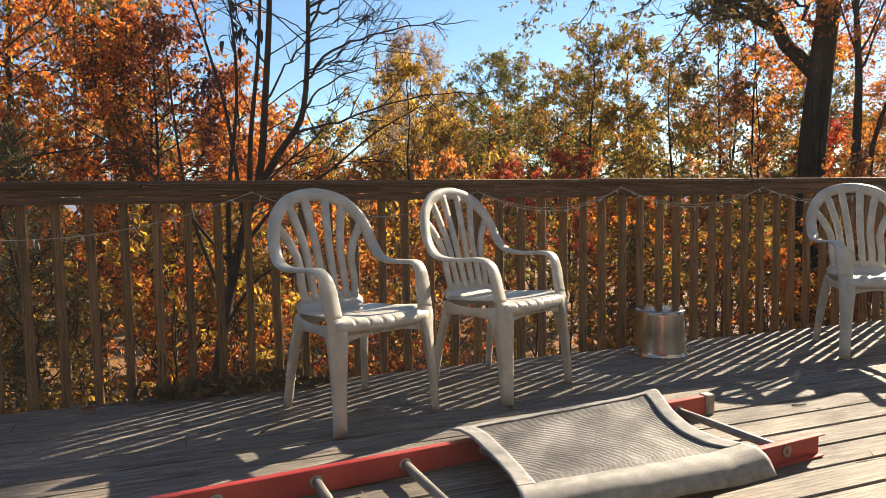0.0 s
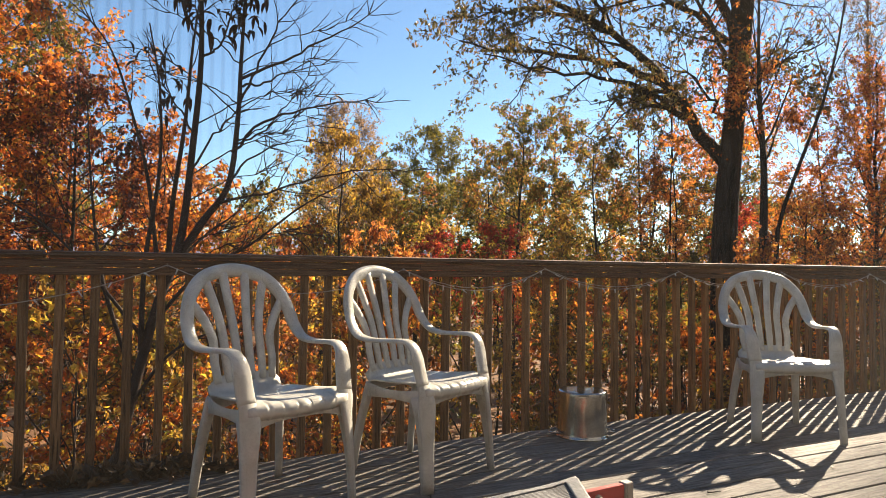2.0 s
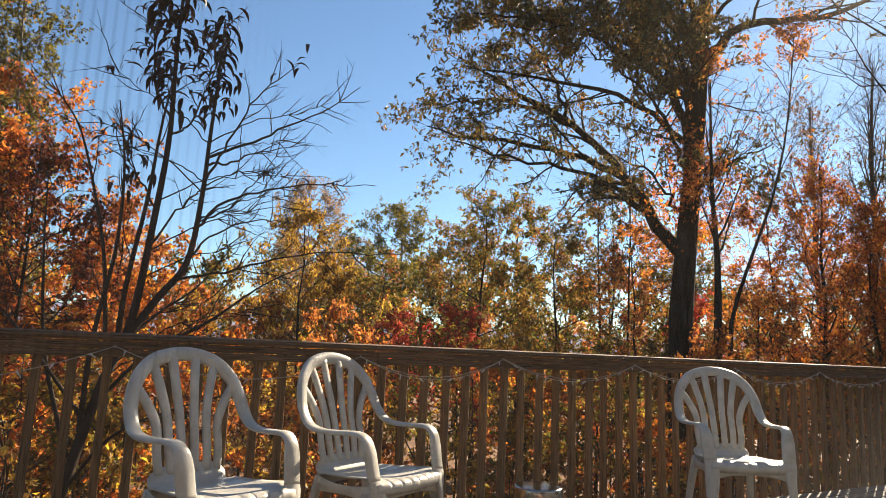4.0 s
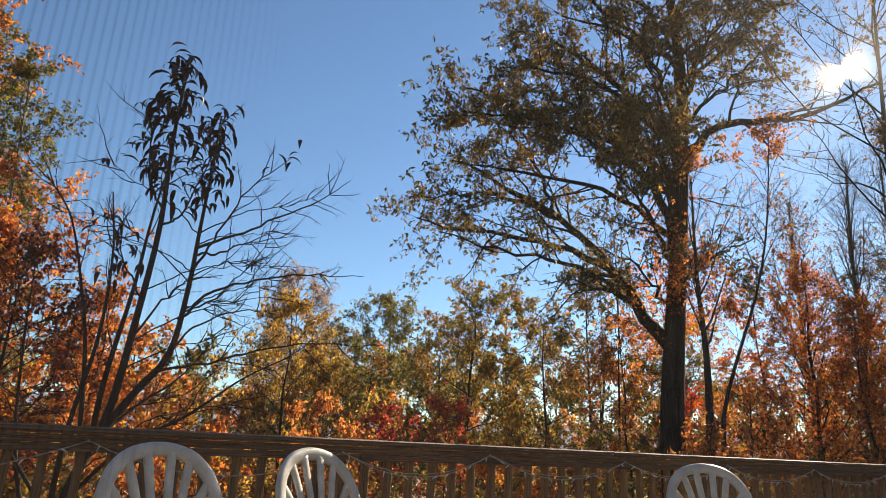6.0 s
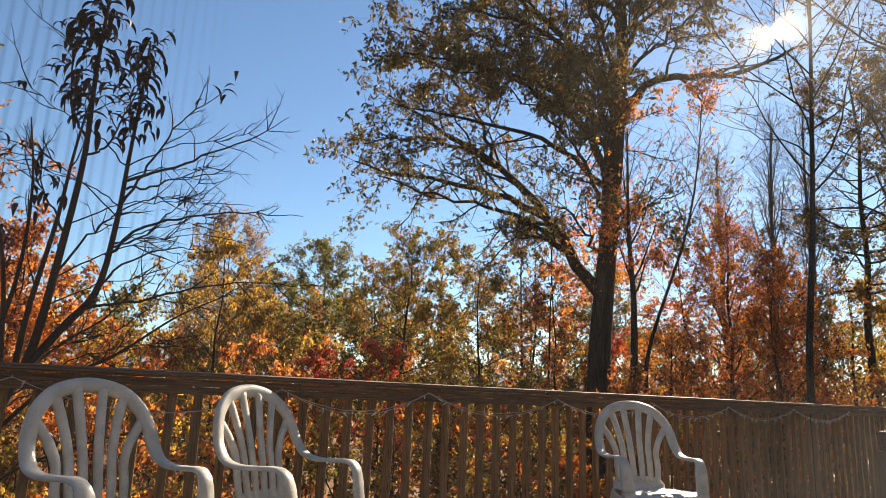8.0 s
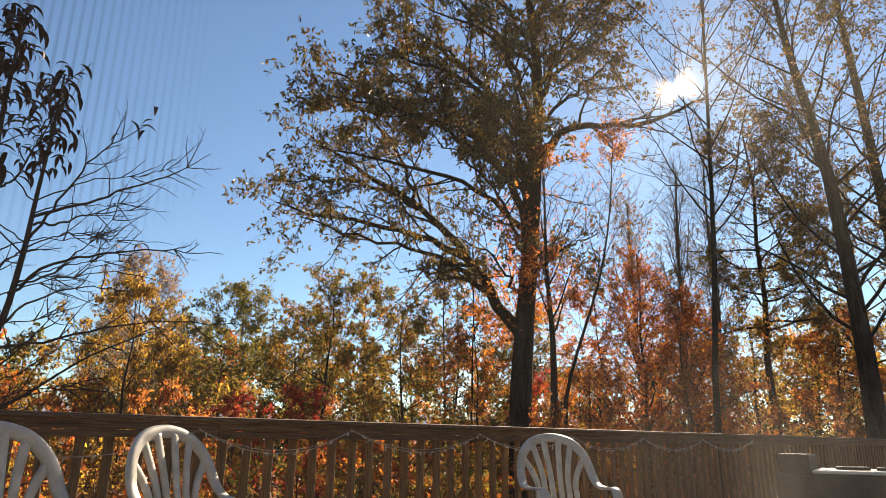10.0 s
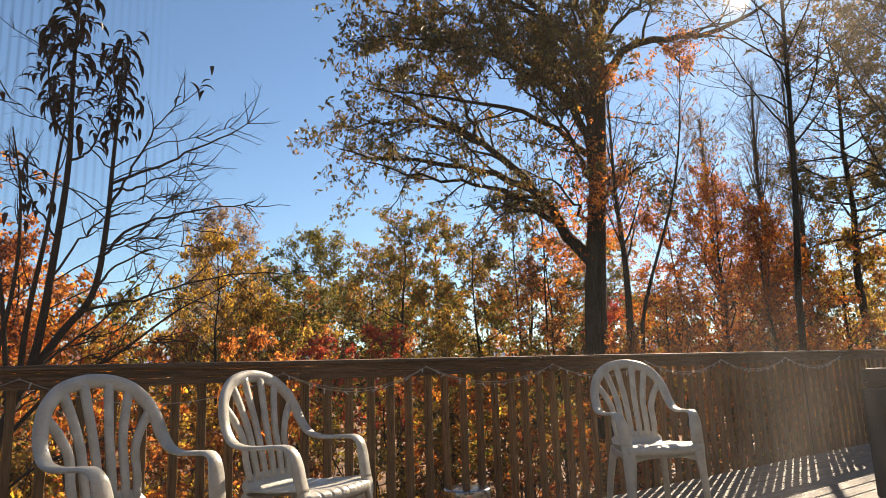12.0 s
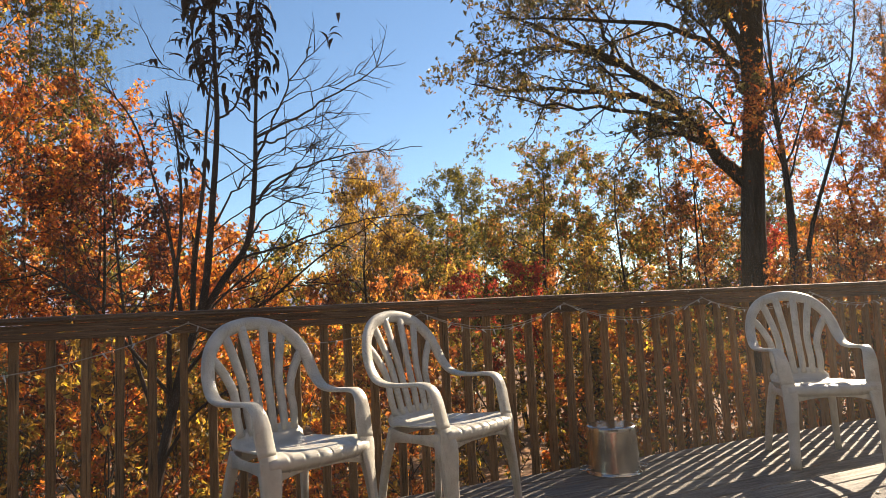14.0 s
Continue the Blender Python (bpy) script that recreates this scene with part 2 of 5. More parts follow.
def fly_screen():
    """Fine insect screen: dark threads too thin to stop much light, with moire stripes painted over one stretch."""
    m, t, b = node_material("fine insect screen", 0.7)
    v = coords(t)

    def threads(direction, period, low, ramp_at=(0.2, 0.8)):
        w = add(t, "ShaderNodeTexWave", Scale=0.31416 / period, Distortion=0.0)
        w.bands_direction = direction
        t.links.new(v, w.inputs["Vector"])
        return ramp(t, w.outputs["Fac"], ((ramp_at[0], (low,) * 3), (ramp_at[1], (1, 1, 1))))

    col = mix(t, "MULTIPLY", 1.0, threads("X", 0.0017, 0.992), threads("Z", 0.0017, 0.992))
    # moire through the mesh, put into the colour as wider stripes; masks limit it
    moire_bands = threads("X", 0.0036, 0.74, (0.05, 0.5))
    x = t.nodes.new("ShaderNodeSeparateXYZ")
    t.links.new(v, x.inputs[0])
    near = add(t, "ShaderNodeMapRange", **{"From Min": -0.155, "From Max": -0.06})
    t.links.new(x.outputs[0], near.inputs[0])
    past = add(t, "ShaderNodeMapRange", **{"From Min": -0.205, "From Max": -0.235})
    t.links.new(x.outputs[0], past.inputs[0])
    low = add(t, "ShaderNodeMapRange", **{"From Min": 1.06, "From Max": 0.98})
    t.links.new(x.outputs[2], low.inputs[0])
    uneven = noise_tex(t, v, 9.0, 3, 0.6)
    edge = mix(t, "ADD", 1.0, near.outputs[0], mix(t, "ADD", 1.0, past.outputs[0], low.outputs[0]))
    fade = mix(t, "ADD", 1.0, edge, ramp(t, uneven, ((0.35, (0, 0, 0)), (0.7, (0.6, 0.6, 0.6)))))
    col = mix(t, "MULTIPLY", 1.0, col, mix(t, "MIX", fade, moire_bands, (1, 1, 1)))
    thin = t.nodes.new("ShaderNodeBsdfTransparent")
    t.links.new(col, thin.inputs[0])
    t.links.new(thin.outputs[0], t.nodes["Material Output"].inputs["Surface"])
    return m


# (refractive index, roughness, share of the film) of the dust's grains
GRAINS = ((1.006, 0.92, 0.00034), (1.03, 0.90, 0.00007), (1.20, 1.0, 0.0006))
GLASS = dusty_glass()
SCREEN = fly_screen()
PLASTER = blotched("dim room plaster", (0.30, 0.28, 0.25), (0.36, 0.34, 0.30), 3, 0.8)
WHITE = blotched("white window paint", (0.72, 0.71, 0.68), (0.8, 0.79, 0.76), 6, 0.4)

L_MAPLE = leaf_material("orange maple leaves", ((0.05, (0.09, 0.030, 0.018)), (0.22, (0.30, 0.075, 0.024)), (0.42, (0.52, 0.19, 0.032)), (0.6, (0.47, 0.105, 0.03)), (0.78, (0.56, 0.25, 0.035)), (0.9, (0.24, 0.20, 0.03)), (1.0, (0.62, 0.42, 0.06))))
L_MAROON = leaf_material("dark maroon leaves", ((0.05, (0.045, 0.016, 0.014)), (0.4, (0.13, 0.035, 0.022)), (0.7, (0.22, 0.05, 0.025)), (1.0, (0.34, 0.13, 0.03))), 0.5)
L_RED = leaf_material("red leaves", ((0.05, (0.12, 0.03, 0.02)), (0.4, (0.38, 0.05, 0.035)), (0.7, (0.54, 0.075, 0.05)), (1.0, (0.50, 0.17, 0.045))))
L_RUST = leaf_material("rust leaves", ((0.05, (0.09, 0.040, 0.020)), (0.35, (0.30, 0.098, 0.034)), (0.65, (0.48, 0.175, 0.045)), (1.0, (0.60, 0.32, 0.06))))
L_GOLD = leaf_material("golden leaves", ((0.05, (0.07, 0.05, 0.018)), (0.28, (0.19, 0.115, 0.03)), (0.5, (0.36, 0.19, 0.04)), (0.7, (0.50, 0.33, 0.045)), (0.86, (0.19, 0.17, 0.04)), (1.0, (0.38, 0.12, 0.03))))
L_OLIVE = leaf_material("olive oak leaves", ((0.05, (0.04, 0.034, 0.015)), (0.35, (0.105, 0.092, 0.028)), (0.6, (0.17, 0.125, 0.04)), (0.82, (0.22, 0.105, 0.036)), (1.0, (0.36, 0.18, 0.05))), 0.32)
L_GREEN = leaf_material("grey-green leaves", ((0.05, (0.04, 0.04, 0.010)), (0.4, (0.105, 0.098, 0.020)), (0.75, (0.19, 0.16, 0.030)), (1.0, (0.30, 0.18, 0.04))), 0.5)
L_MIX = leaf_material("mixed autumn leaves", ((0.05, (0.030, 0.034, 0.012)), (0.3, (0.090, 0.095, 0.022)), (0.48, (0.19, 0.165, 0.03)), (0.62, (0.38, 0.17, 0.035)), (0.74, (0.13, 0.13, 0.028)), (0.87, (0.42, 0.08, 0.035)), (1.0, (0.62, 0.46, 0.06))), 0.5)
L_TWIG = leaf_material("thin brown-grey leaves", ((0.05, (0.09, 0.065, 0.05)), (0.5, (0.22, 0.15, 0.11)), (1.0, (0.36, 0.22, 0.13))))
L_DARK = leaf_material("dark drooping leaves", ((0.05, (0.025, 0.016, 0.016)), (0.6, (0.055, 0.03, 0.025)), (1.0, (0.09, 0.045, 0.03))), 0.22)
L_PINE = leaf_material("dark pine needles", ((0.05, (0.02, 0.03, 0.015)), (0.6, (0.05, 0.07, 0.03)), (1.0, (0.09, 0.11, 0.045))), 0.2)
L_LITTER = leaf_material("dry fallen leaves", ((0.05, (0.05, 0.033, 0.022)), (0.6, (0.14, 0.085, 0.05)), (1.0, (0.24, 0.15, 0.08))), 0.15)

# ---------------------------------------------------------------- mesh tools
def mesh_of(bm, name, smooth=False):
    me = bpy.data.meshes.new(name)
    bm.normal_update()
    bm.to_mesh(me)
    bm.free()
    if smooth:
        me.polygons.foreach_set("use_smooth", [True] * len(me.polygons))
    return me


def part(name, bm, material, parent, label="", smooth=False):
    ob = new(name, mesh_of(bm, name, smooth))
    ob.data.materials.append(material)
    ob.parent = parent
    return tagged(ob, label)


def thing(name, label, category, m=None, group="", kind=""):
    ob = new(name)
    ob.empty_display_size = 0.1
    if m is not None:
        ob.matrix_world = m
    return tagged(ob, label, category, group, kind)


def block(x0, x1, y0, y1, z0, z1, bevel=0.0, bm=None):
    bm = bm or bmesh.new()
    made = bmesh.ops.create_cube(bm, size=1)["verts"]
    bmesh.ops.transform(bm, verts=made, matrix=Matrix.LocRotScale(
        ((x0 + x1) / 2, (y0 + y1) / 2, (z0 + z1) / 2), None, (x1 - x0, y1 - y0, z1 - z0)))
    if bevel:
        edges = list({e for v in made for e in v.link_edges})
        bmesh.ops.bevel(bm, geom=edges, offset=bevel, segments=1, affect="EDGES")
    return bm


def curve_points(keys, n):
    """n points of a smooth curve through the given keys (Catmull-Rom)."""
    k = [np.array(p, float) for p in keys]
    k = [2 * k[0] - k[1]] + k + [2 * k[-1] - k[-2]]
    out = []
    for i in range(n):
        s = i / (n - 1) * (len(k) - 3)
        j = min(int(s), len(k) - 4)
        u = s - j
        a, b, c, d = k[j:j + 4]
        out.append(0.5 * (2 * b + (c - a) * u + (2 * a - 5 * b + 4 * c - d) * u * u + (3 * b - a - 3 * c + d) * u ** 3))
    return np.array(out)


def strap(bm, pts, sides, widths, thick, rounded=0.35):
    """A flat bar along pts: sides are its width directions, with rounded edges."""
    n = len(pts)
    rings = []
    for i in range(n):
        along = Vector(pts[min(i + 1, n - 1)] - pts[max(i - 1, 0)]).normalized()
        side = Vector(sides[i])
        side = (side - along * side.dot(along)).normalized()
        up = along.cross(side)
        w, h = widths[i] / 2, (thick[i] if hasattr(thick, "__len__") else thick) / 2
        e = min(w, h) * rounded * 1.6
        ring = [bm.verts.new(Vector(pts[i]) + side * a + up * b) for a, b in
                ((w, h - e), (w - e, h), (e - w, h), (-w, h - e), (-w, e - h), (e - w, -h), (w - e, -h), (w, e - h))]
        rings.append(ring)
    for a, b in zip(rings, rings[1:]):
        for j in range(8):
            bm.faces.new((a[j], a[(j + 1) % 8], b[(j + 1) % 8], b[j]))
    bm.faces.new(rings[0][::-1])
    bm.faces.new(rings[-1])
    return bm


def lathe(bm, profile, m=Matrix(), n=32):
    """Turns (radius, height) pairs about z."""
    rings = []
    for r, z in profile:
        rings.append([bm.verts.new(m @ Vector((r * math.cos(2 * math.pi * j / n), r * math.sin(2 * math.pi * j / n), z))) for j in range(n)])
    for a, b in zip(rings, rings[1:]):
        for j in range(n):
            bm.faces.new((a[j], a[(j + 1) % n], b[(j + 1) % n], b[j]))
    return bm


def tube(bm, pts, radius, n=8):
    pts = [Vector(p) for p in pts]
    rings = []
    for i, p in enumerate(pts):
        along = (pts[min(i + 1, len(pts) - 1)] - pts[max(i - 1, 0)]).normalized()
        side = along.orthogonal().normalized() if not rings else (last - along * last.dot(along)).normalized()
        last = side
        up = along.cross(side)
        r = radius[i] if hasattr(radius, "__len__") else radius
        rings.append([bm.verts.new(p + (side * math.cos(a) + up * math.sin(a)) * r) for a in (2 * math.pi * j / n for j in range(n))])
    for a, b in zip(rings, rings[1:]):
        for j in range(n):
            bm.faces.new((a[j], a[(j + 1) % n], b[(j + 1) % n], b[j]))
    bm.faces.new(rings[0][::-1])
    bm.faces.new(rings[-1])
    return bm


# ---------------------------------------------------------------- plants
def tubes_mesh(name, lines):
    """Tapered boughs: lines are (points, first radius, last radius, sides); alike ones are made together."""
    groups = {}
    for pts, r0, r1, k in lines:
        groups.setdefault((len(pts), k), []).append((pts, r0, r1))
    verts, faces, base = [], [], 0
    for (n, k), alike in groups.items():
        pts = np.array([p for p, _, _ in alike])
        along = np.gradient(pts, axis=1)
        along /= np.linalg.norm(along, axis=2, keepdims=True) + 1e-9
        steep = (np.abs(along[:, :1, 2:]) > 0.5)
        ref = np.where(steep, np.array((0.31, 0.95, 0.08)), np.array((0.05, 0.1, 1.0)))
        side = np.cross(along, np.broadcast_to(ref, along.shape))
        side /= np.linalg.norm(side, axis=2, keepdims=True) + 1e-9
        up = np.cross(along, side)
        a = np.arange(k) * 2 * np.pi / k
        r = np.array([np.linspace(r0, r1, n) for _, r0, r1 in alike])[:, :, None, None]
        ring = pts[:, :, None, :] + r * (side[:, :, None, :] * np.cos(a)[None, None, :, None] + up[:, :, None, :] * np.sin(a)[None, None, :, None])
        verts.append(ring.reshape(-1, 3))
        i, j = np.meshgrid(np.arange(n - 1), np.arange(k), indexing="ij")
        q = np.stack((i * k + j, i * k + (j + 1) % k, (i + 1) * k + (j + 1) % k, (i + 1) * k + j), -1).reshape(-1, 4)
        faces.append((q[None] + (np.arange(len(alike)) * n * k)[:, None, None]).reshape(-1, 4) + base)
        base += n * k * len(alike)
    me = bpy.data.meshes.new(name)
    me.from_pydata(np.concatenate(verts), [], np.concatenate(faces))
    me.polygons.foreach_set("use_smooth", [True] * len(me.polygons))
    return me


def leaves_mesh(name, at, size, rng, droop=0.35, slim=0.6, spread=0.0):
    """Folded leaves, two triangles each, at the given places."""
    n = len(at)
    p = at + rng.normal(0, 1, (n, 3)) * spread
    d = rng.normal(0, 1, (n, 3))
    d[:, 2] -= droop * 2
    d /= np.linalg.norm(d, axis=1, keepdims=True)
    s = np.cross(d, rng.normal(0, 1, (n, 3)))
    s /= np.linalg.norm(s, axis=1, keepdims=True)
    u = np.cross(d, s)
    length = (size * rng.uniform(0.55, 1.3, n))[:, None]
    w = length * slim * 0.5 * rng.uniform(0.8, 1.2, n)[:, None]
    mid, fold = p + d * length * 0.45, u * w * 0.5
    v = np.stack((p, mid + s * w + fold, p + d * length, mid - s * w + fold), 1).reshape(-1, 3)
    k = np.arange(n)[:, None] * 4
    f = np.concatenate((k + np.array((0, 1, 2)), k + np.array((0, 2, 3))), 1).reshape(-1, 3)
    me = bpy.data.meshes.new(name)
    me.from_pydata(v, [], f)
    return me


def wander(rng, start, way, length, n, rough, rise):
    """A bough: n points from start, going way, wandering and bending upwards."""
    pts, d = [np.array(start, float)], np.array(way, float)
    step = length / (n - 1)
    for _ in range(n - 1):
        d = d + rng.normal(0, rough, 3) + np.array((0, 0, rise))
        d /= np.linalg.norm(d)
        pts.append(pts[-1] + d * step)
    return np.array(pts)


def turned(rng, way, angle):
    """A direction about that many radians off the given one."""
    side = np.cross(way, rng.normal(0, 1, 3))
    side /= np.linalg.norm(side) + 1e-9
    d = way * math.cos(angle) + side * math.sin(angle)
    return d / np.linalg.norm(d)


def branch_out(rng, mains, subs, twigs, reach, rise, lines, anchors, inner=0.25):
    """Gives each main bough side branches and twigs; collects the places for leaves."""
    for pts, r0, r1 in mains:
        long = np.linalg.norm(np.diff(pts, axis=0), axis=1).sum()
        for i in range(subs):
            f = inner + (1 - inner) * (i + rng.uniform(0.1, 0.9)) / subs
            j = f * (len(pts) - 1)
            a = int(min(j, len(pts) - 2))
            p = pts[a] + (pts[a + 1] - pts[a]) * (j - a)
            way = pts[a + 1] - pts[a]
            way = turned(rng, way / np.linalg.norm(way), rng.uniform(0.5, 1.15))
            l = reach * rng.uniform(0.55, 1.25) * (1.1 - 0.45 * f) * min(1.0, long / (reach * 2) + 0.35)
            sub = wander(rng, p, way, l, 5, 0.16, rise)
            r = max(0.006, (r0 + (r1 - r0) * f) * 0.5)
            lines.append((sub, r, r * 0.3, 4 if r > 0.015 else 3))
            for k in range(twigs):
                g = (0.25 + 0.75 * (k + rng.uniform(0, 1)) / twigs) * 4
                b = int(min(g, 3))
                q = sub[b] + (sub[b + 1] - sub[b]) * (g - b)
                way2 = sub[b + 1] - sub[b]
                tw = wander(rng, q, turned(rng, way2 / np.linalg.norm(way2), rng.uniform(0.4, 1.0)), l * rng.uniform(0.25, 0.5), 3, 0.2, rise * 0.6)
                lines.append((tw, r * 0.35, r * 0.12, 3))
                anchors.append(tw)
            anchors.append(sub[2:])


def plant(name, label, category, lines, anchors, leaf_mat, bark, leaves, size, seed, spread, group="", slim=0.6, droop=0.35, base=None, open_gap=0.93, cluster=4, fuller_below=None):
    """A tree or shrub: an Empty at its base with trunk and crown."""
    rng = np.random.default_rng(seed)
    base = np.array(base if base is not None else lines[0][0][0])
    top = thing(name, label, category, Matrix.Translation(base), group)
    wood_lines = [(p - base, a, b, k) for p, a, b, k in lines]
    t = new("trunk", tubes_mesh("trunk", wood_lines))
    t.data.materials.append(bark)
    t.parent = top
    if leaves:
        share = np.array([len(a) for a in anchors]) * rng.gamma(2.2, 1.0, len(anchors))
        if fuller_below is not None:
            share *= np.array([1.0 if a[:, 2].mean() > fuller_below else 2.0 for a in anchors])
        tufts = leaves // cluster
        pick = rng.choice(len(anchors), tufts, p=share / share.sum())
        along = rng.uniform(0, 1, tufts)
        at = np.array([anchors[i][j % (len(anchors[i]) - 1)] * (1 - f) + anchors[i][j % (len(anchors[i]) - 1) + 1] * f for i, j, f in zip(pick, rng.integers(0, 60, tufts), along)])
        at = np.repeat(at + rng.normal(0, 1, at.shape) * spread, cluster, 0)
        # the crowns leave a gap through which the sun reaches the deck
        d = at - np.array(sun_way)[None] * (at[:, 2:] / sun_way.z)
        gap = (at[:, 2] > 1.2) & (d[:, 0] > 0.1 - 0.95 * np.clip((d[:, 1] - 1.2) / 0.6, 0, 1)) & (d[:, 0] < 6.5) & (d[:, 1] > 0.3) & (d[:, 1] < 3.4)
        brush = (at[:, 2] > 2.5) & (d[:, 0] > -5) & (d[:, 0] < 2) & (d[:, 1] > 3.4) & (d[:, 1] < 8.5)
        at = at[~((brush & (np.repeat(rng.uniform(0, 1, tufts), cluster) < 0.65)) | gap & (np.repeat(rng.uniform(0, 1, tufts), cluster) < open_gap))] - base
        c = new("crown", leaves_mesh("crown", at, size, rng, droop, slim, size * 0.22))
        c.data.materials.append(leaf_mat)
        c.parent = top
    return top


def grown(name, label, category, x, y, z0, top, radius, leaf_mat, bark, leaves, size, seed, trunk=0.09, limbs=18, first=0.2,
          subs=6, twigs=4, up=0.35, rise=0.06, lean=(0, 0), cone=0.4, group="", spread=None, slim=0.6, droop=0.35, keys=None, wob=1.0, cluster=4, stout=0.45):
    """A tree from its foot (x, y, z0) to its top, with a crown of that radius; cone 0: round, 1: pointed."""
    rng = np.random.default_rng(seed)
    h = top - z0
    n = 9
    f = np.linspace(0, 1, n)
    axis = np.stack((x + lean[0] * f + np.cumsum(rng.normal(0, 0.012 * h, n)) * 0.6 * wob, y + lean[1] * f + np.cumsum(rng.normal(0, 0.012 * h, n)) * 0.6 * wob, z0 + h * 0.96 * f), 1)
    axis[0] = (x, y, z0)
    if keys:
        n = 13
        axis = curve_points([(x, y, z0)] + keys, n)
    lines, anchors, mains = [(axis, trunk, trunk * 0.15, 7)], [], []
    for i in range(limbs):
        g = first + (0.98 - first) * (i + rng.uniform(0, 1)) / limbs
        j = g * (n - 1)
        a = int(min(j, n - 2))
        p = axis[a] + (axis[a + 1] - axis[a]) * (j - a)
        az = i * 2.4 + rng.uniform(-0.5, 0.5)
        q = (g - first) / (1 - first)
        round_, cone_ = math.sqrt(max(0.05, 1 - (1.7 * q - 0.75) ** 2)), 1.05 - q
        l = radius * (round_ * (1 - cone) + cone_ * cone) * rng.uniform(0.7, 1.2)
        e = up + 0.5 * q
        way = np.array((math.cos(az) * math.cos(e), math.sin(az) * math.cos(e), math.sin(e)))
        limb = wander(rng, p, way, l, 6, 0.13, rise)
        r = max(0.008, trunk * (1 - 0.8 * g) * stout)
        lines.append((limb, r, r * 0.25, 5))
        mains.append((limb, r, r * 0.3))
        anchors.append(limb[3:])
    branch_out(rng, mains, subs, twigs, radius * 0.52, rise, lines, anchors)
    return plant(name, label, category, lines, anchors, leaf_mat, bark, leaves, size, seed + 500, size * 0.7 if spread is None else spread, group, slim, droop, cluster=cluster)

# ---------------------------------------------------------------- ground and distance
def sheet(name, material, label, xs, ys, height, category):
    v = [(x, y, height(x, y)) for y in ys for x in xs]
    n = len(xs)
    f = [(j * n + i, j * n + i + 1, (j + 1) * n + i + 1, (j + 1) * n + i) for j in range(len(ys) - 1) for i in range(n - 1)]
    me = bpy.data.meshes.new(name)
    me.from_pydata(v, [], f)
    me.polygons.foreach_set("use_smooth", [True] * len(me.polygons))
    me.materials.append(material)
    return tagged(new(name, me), label, category, kind="structure")


def ground_z(x, y):
    r = max(0.0, y - 3)
    return -2.7 - 0.035 * min(r, 90) - 0.012 * max(0.0, x - 6) + 0.12 * noise.noise(Vector((x * 0.35, y * 0.35, 0))) + 0.6 * noise.noise(Vector((x * 0.03, y * 0.03, 4)))


def steps(a, b, n, power=1.0):
    return [a + (b - a) * (i / n) ** power for i in range(n + 1)]


sheet("ground", GROUND, "sloping ground under fallen autumn leaves", [-1200 + i * 45 for i in range(24)] + steps(-120, 160, 90) + [200 + i * 60 for i in range(26)],
      [-60, -20, -6] + steps(-1, 60, 60) + steps(70, 1600, 30, 1.6), ground_z, "ground")


def ridge_z(x, y):
    k = 1 - abs(y - 1150) / 400
    return -20 + max(0, k) * (74 + 26 * noise.noise(Vector((x * 0.0022, 3, 0))) + 12 * noise.noise(Vector((x * 0.011, y * 0.004, 0))) + 3 * noise.noise(Vector((x * 0.05, 9, 0))))


sheet("backdrop", RIDGE, "distant wooded ridge behind the trees, coloured haze-blue", steps(-1600, 3200, 160), steps(800, 1500, 14), ridge_z, "hills")

# ---------------------------------------------------------------- the house round the camera
def with_hole(name, x0, x1, y0, y1, z0, z1, hx0, hx1, hz0, hz1, material, label):
    bm = bmesh.new()
    for a, b, c, d in ((x0, hx0, z0, z1), (hx1, x1, z0, z1), (hx0, hx1, z0, hz0), (hx0, hx1, hz1, z1)):
        block(a, b, y0, y1, c, d, 0, bm)
    ob = new(name, mesh_of(bm, name))
    ob.data.materials.append(material)
    return tagged(ob, label, "wall", kind="structure")


def plain(name, box_, material, label, category):
    ob = new(name, mesh_of(block(*box_), name))
    ob.data.materials.append(material)
    return tagged(ob, label, category, kind="structure")


with_hole("wall_north", -7, 13, -0.32, -0.17, -3.2, 3.2, -1.7, 2.1, 0.3, 2.25, SIDING, "house wall with a wide window opening onto the deck")
plain("wall_south", (-3.2, 3.6, -4.6, -4.45, 0, 2.5), PLASTER, "dim inner wall of the room", "wall")
plain("wall_west", (-3.35, -3.2, -4.6, -0.32, 0, 2.5), PLASTER, "dim inner wall of the room", "wall")
plain("wall_east", (3.6, 3.75, -4.6, -0.32, 0, 2.5), PLASTER, "dim inner wall of the room", "wall")
plain("floor", (-3.2, 3.6, -4.45, -0.32, -0.12, 0), PLASTER, "dim floor of the room", "floor")
plain("ceiling", (-3.35, 3.75, -4.6, -0.32, 2.5, 2.6), PLASTER, "plain ceiling of the room", "ceiling")
win = thing("window_1", "white framed wide window in the house wall", "window", kind="structure")
for b_ in ((-1.7, 2.1, -0.30, -0.18, 0.3, 0.35), (-1.7, 2.1, -0.30, -0.18, 2.2, 2.25), (-1.7, -1.65, -0.30, -0.18, 0.35, 2.2), (2.05, 2.1, -0.30, -0.18, 0.35, 2.2)):
    part("window_frame", block(*b_, 0.004), WHITE, win)

part("pane", block(-1.65, 2.05, -0.242, -0.238, 0.35, 2.2), GLASS, win, "clear slightly dusty glass")
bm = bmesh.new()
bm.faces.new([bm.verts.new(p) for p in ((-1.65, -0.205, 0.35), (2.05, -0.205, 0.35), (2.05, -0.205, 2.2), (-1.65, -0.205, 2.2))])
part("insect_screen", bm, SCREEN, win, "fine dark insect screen")

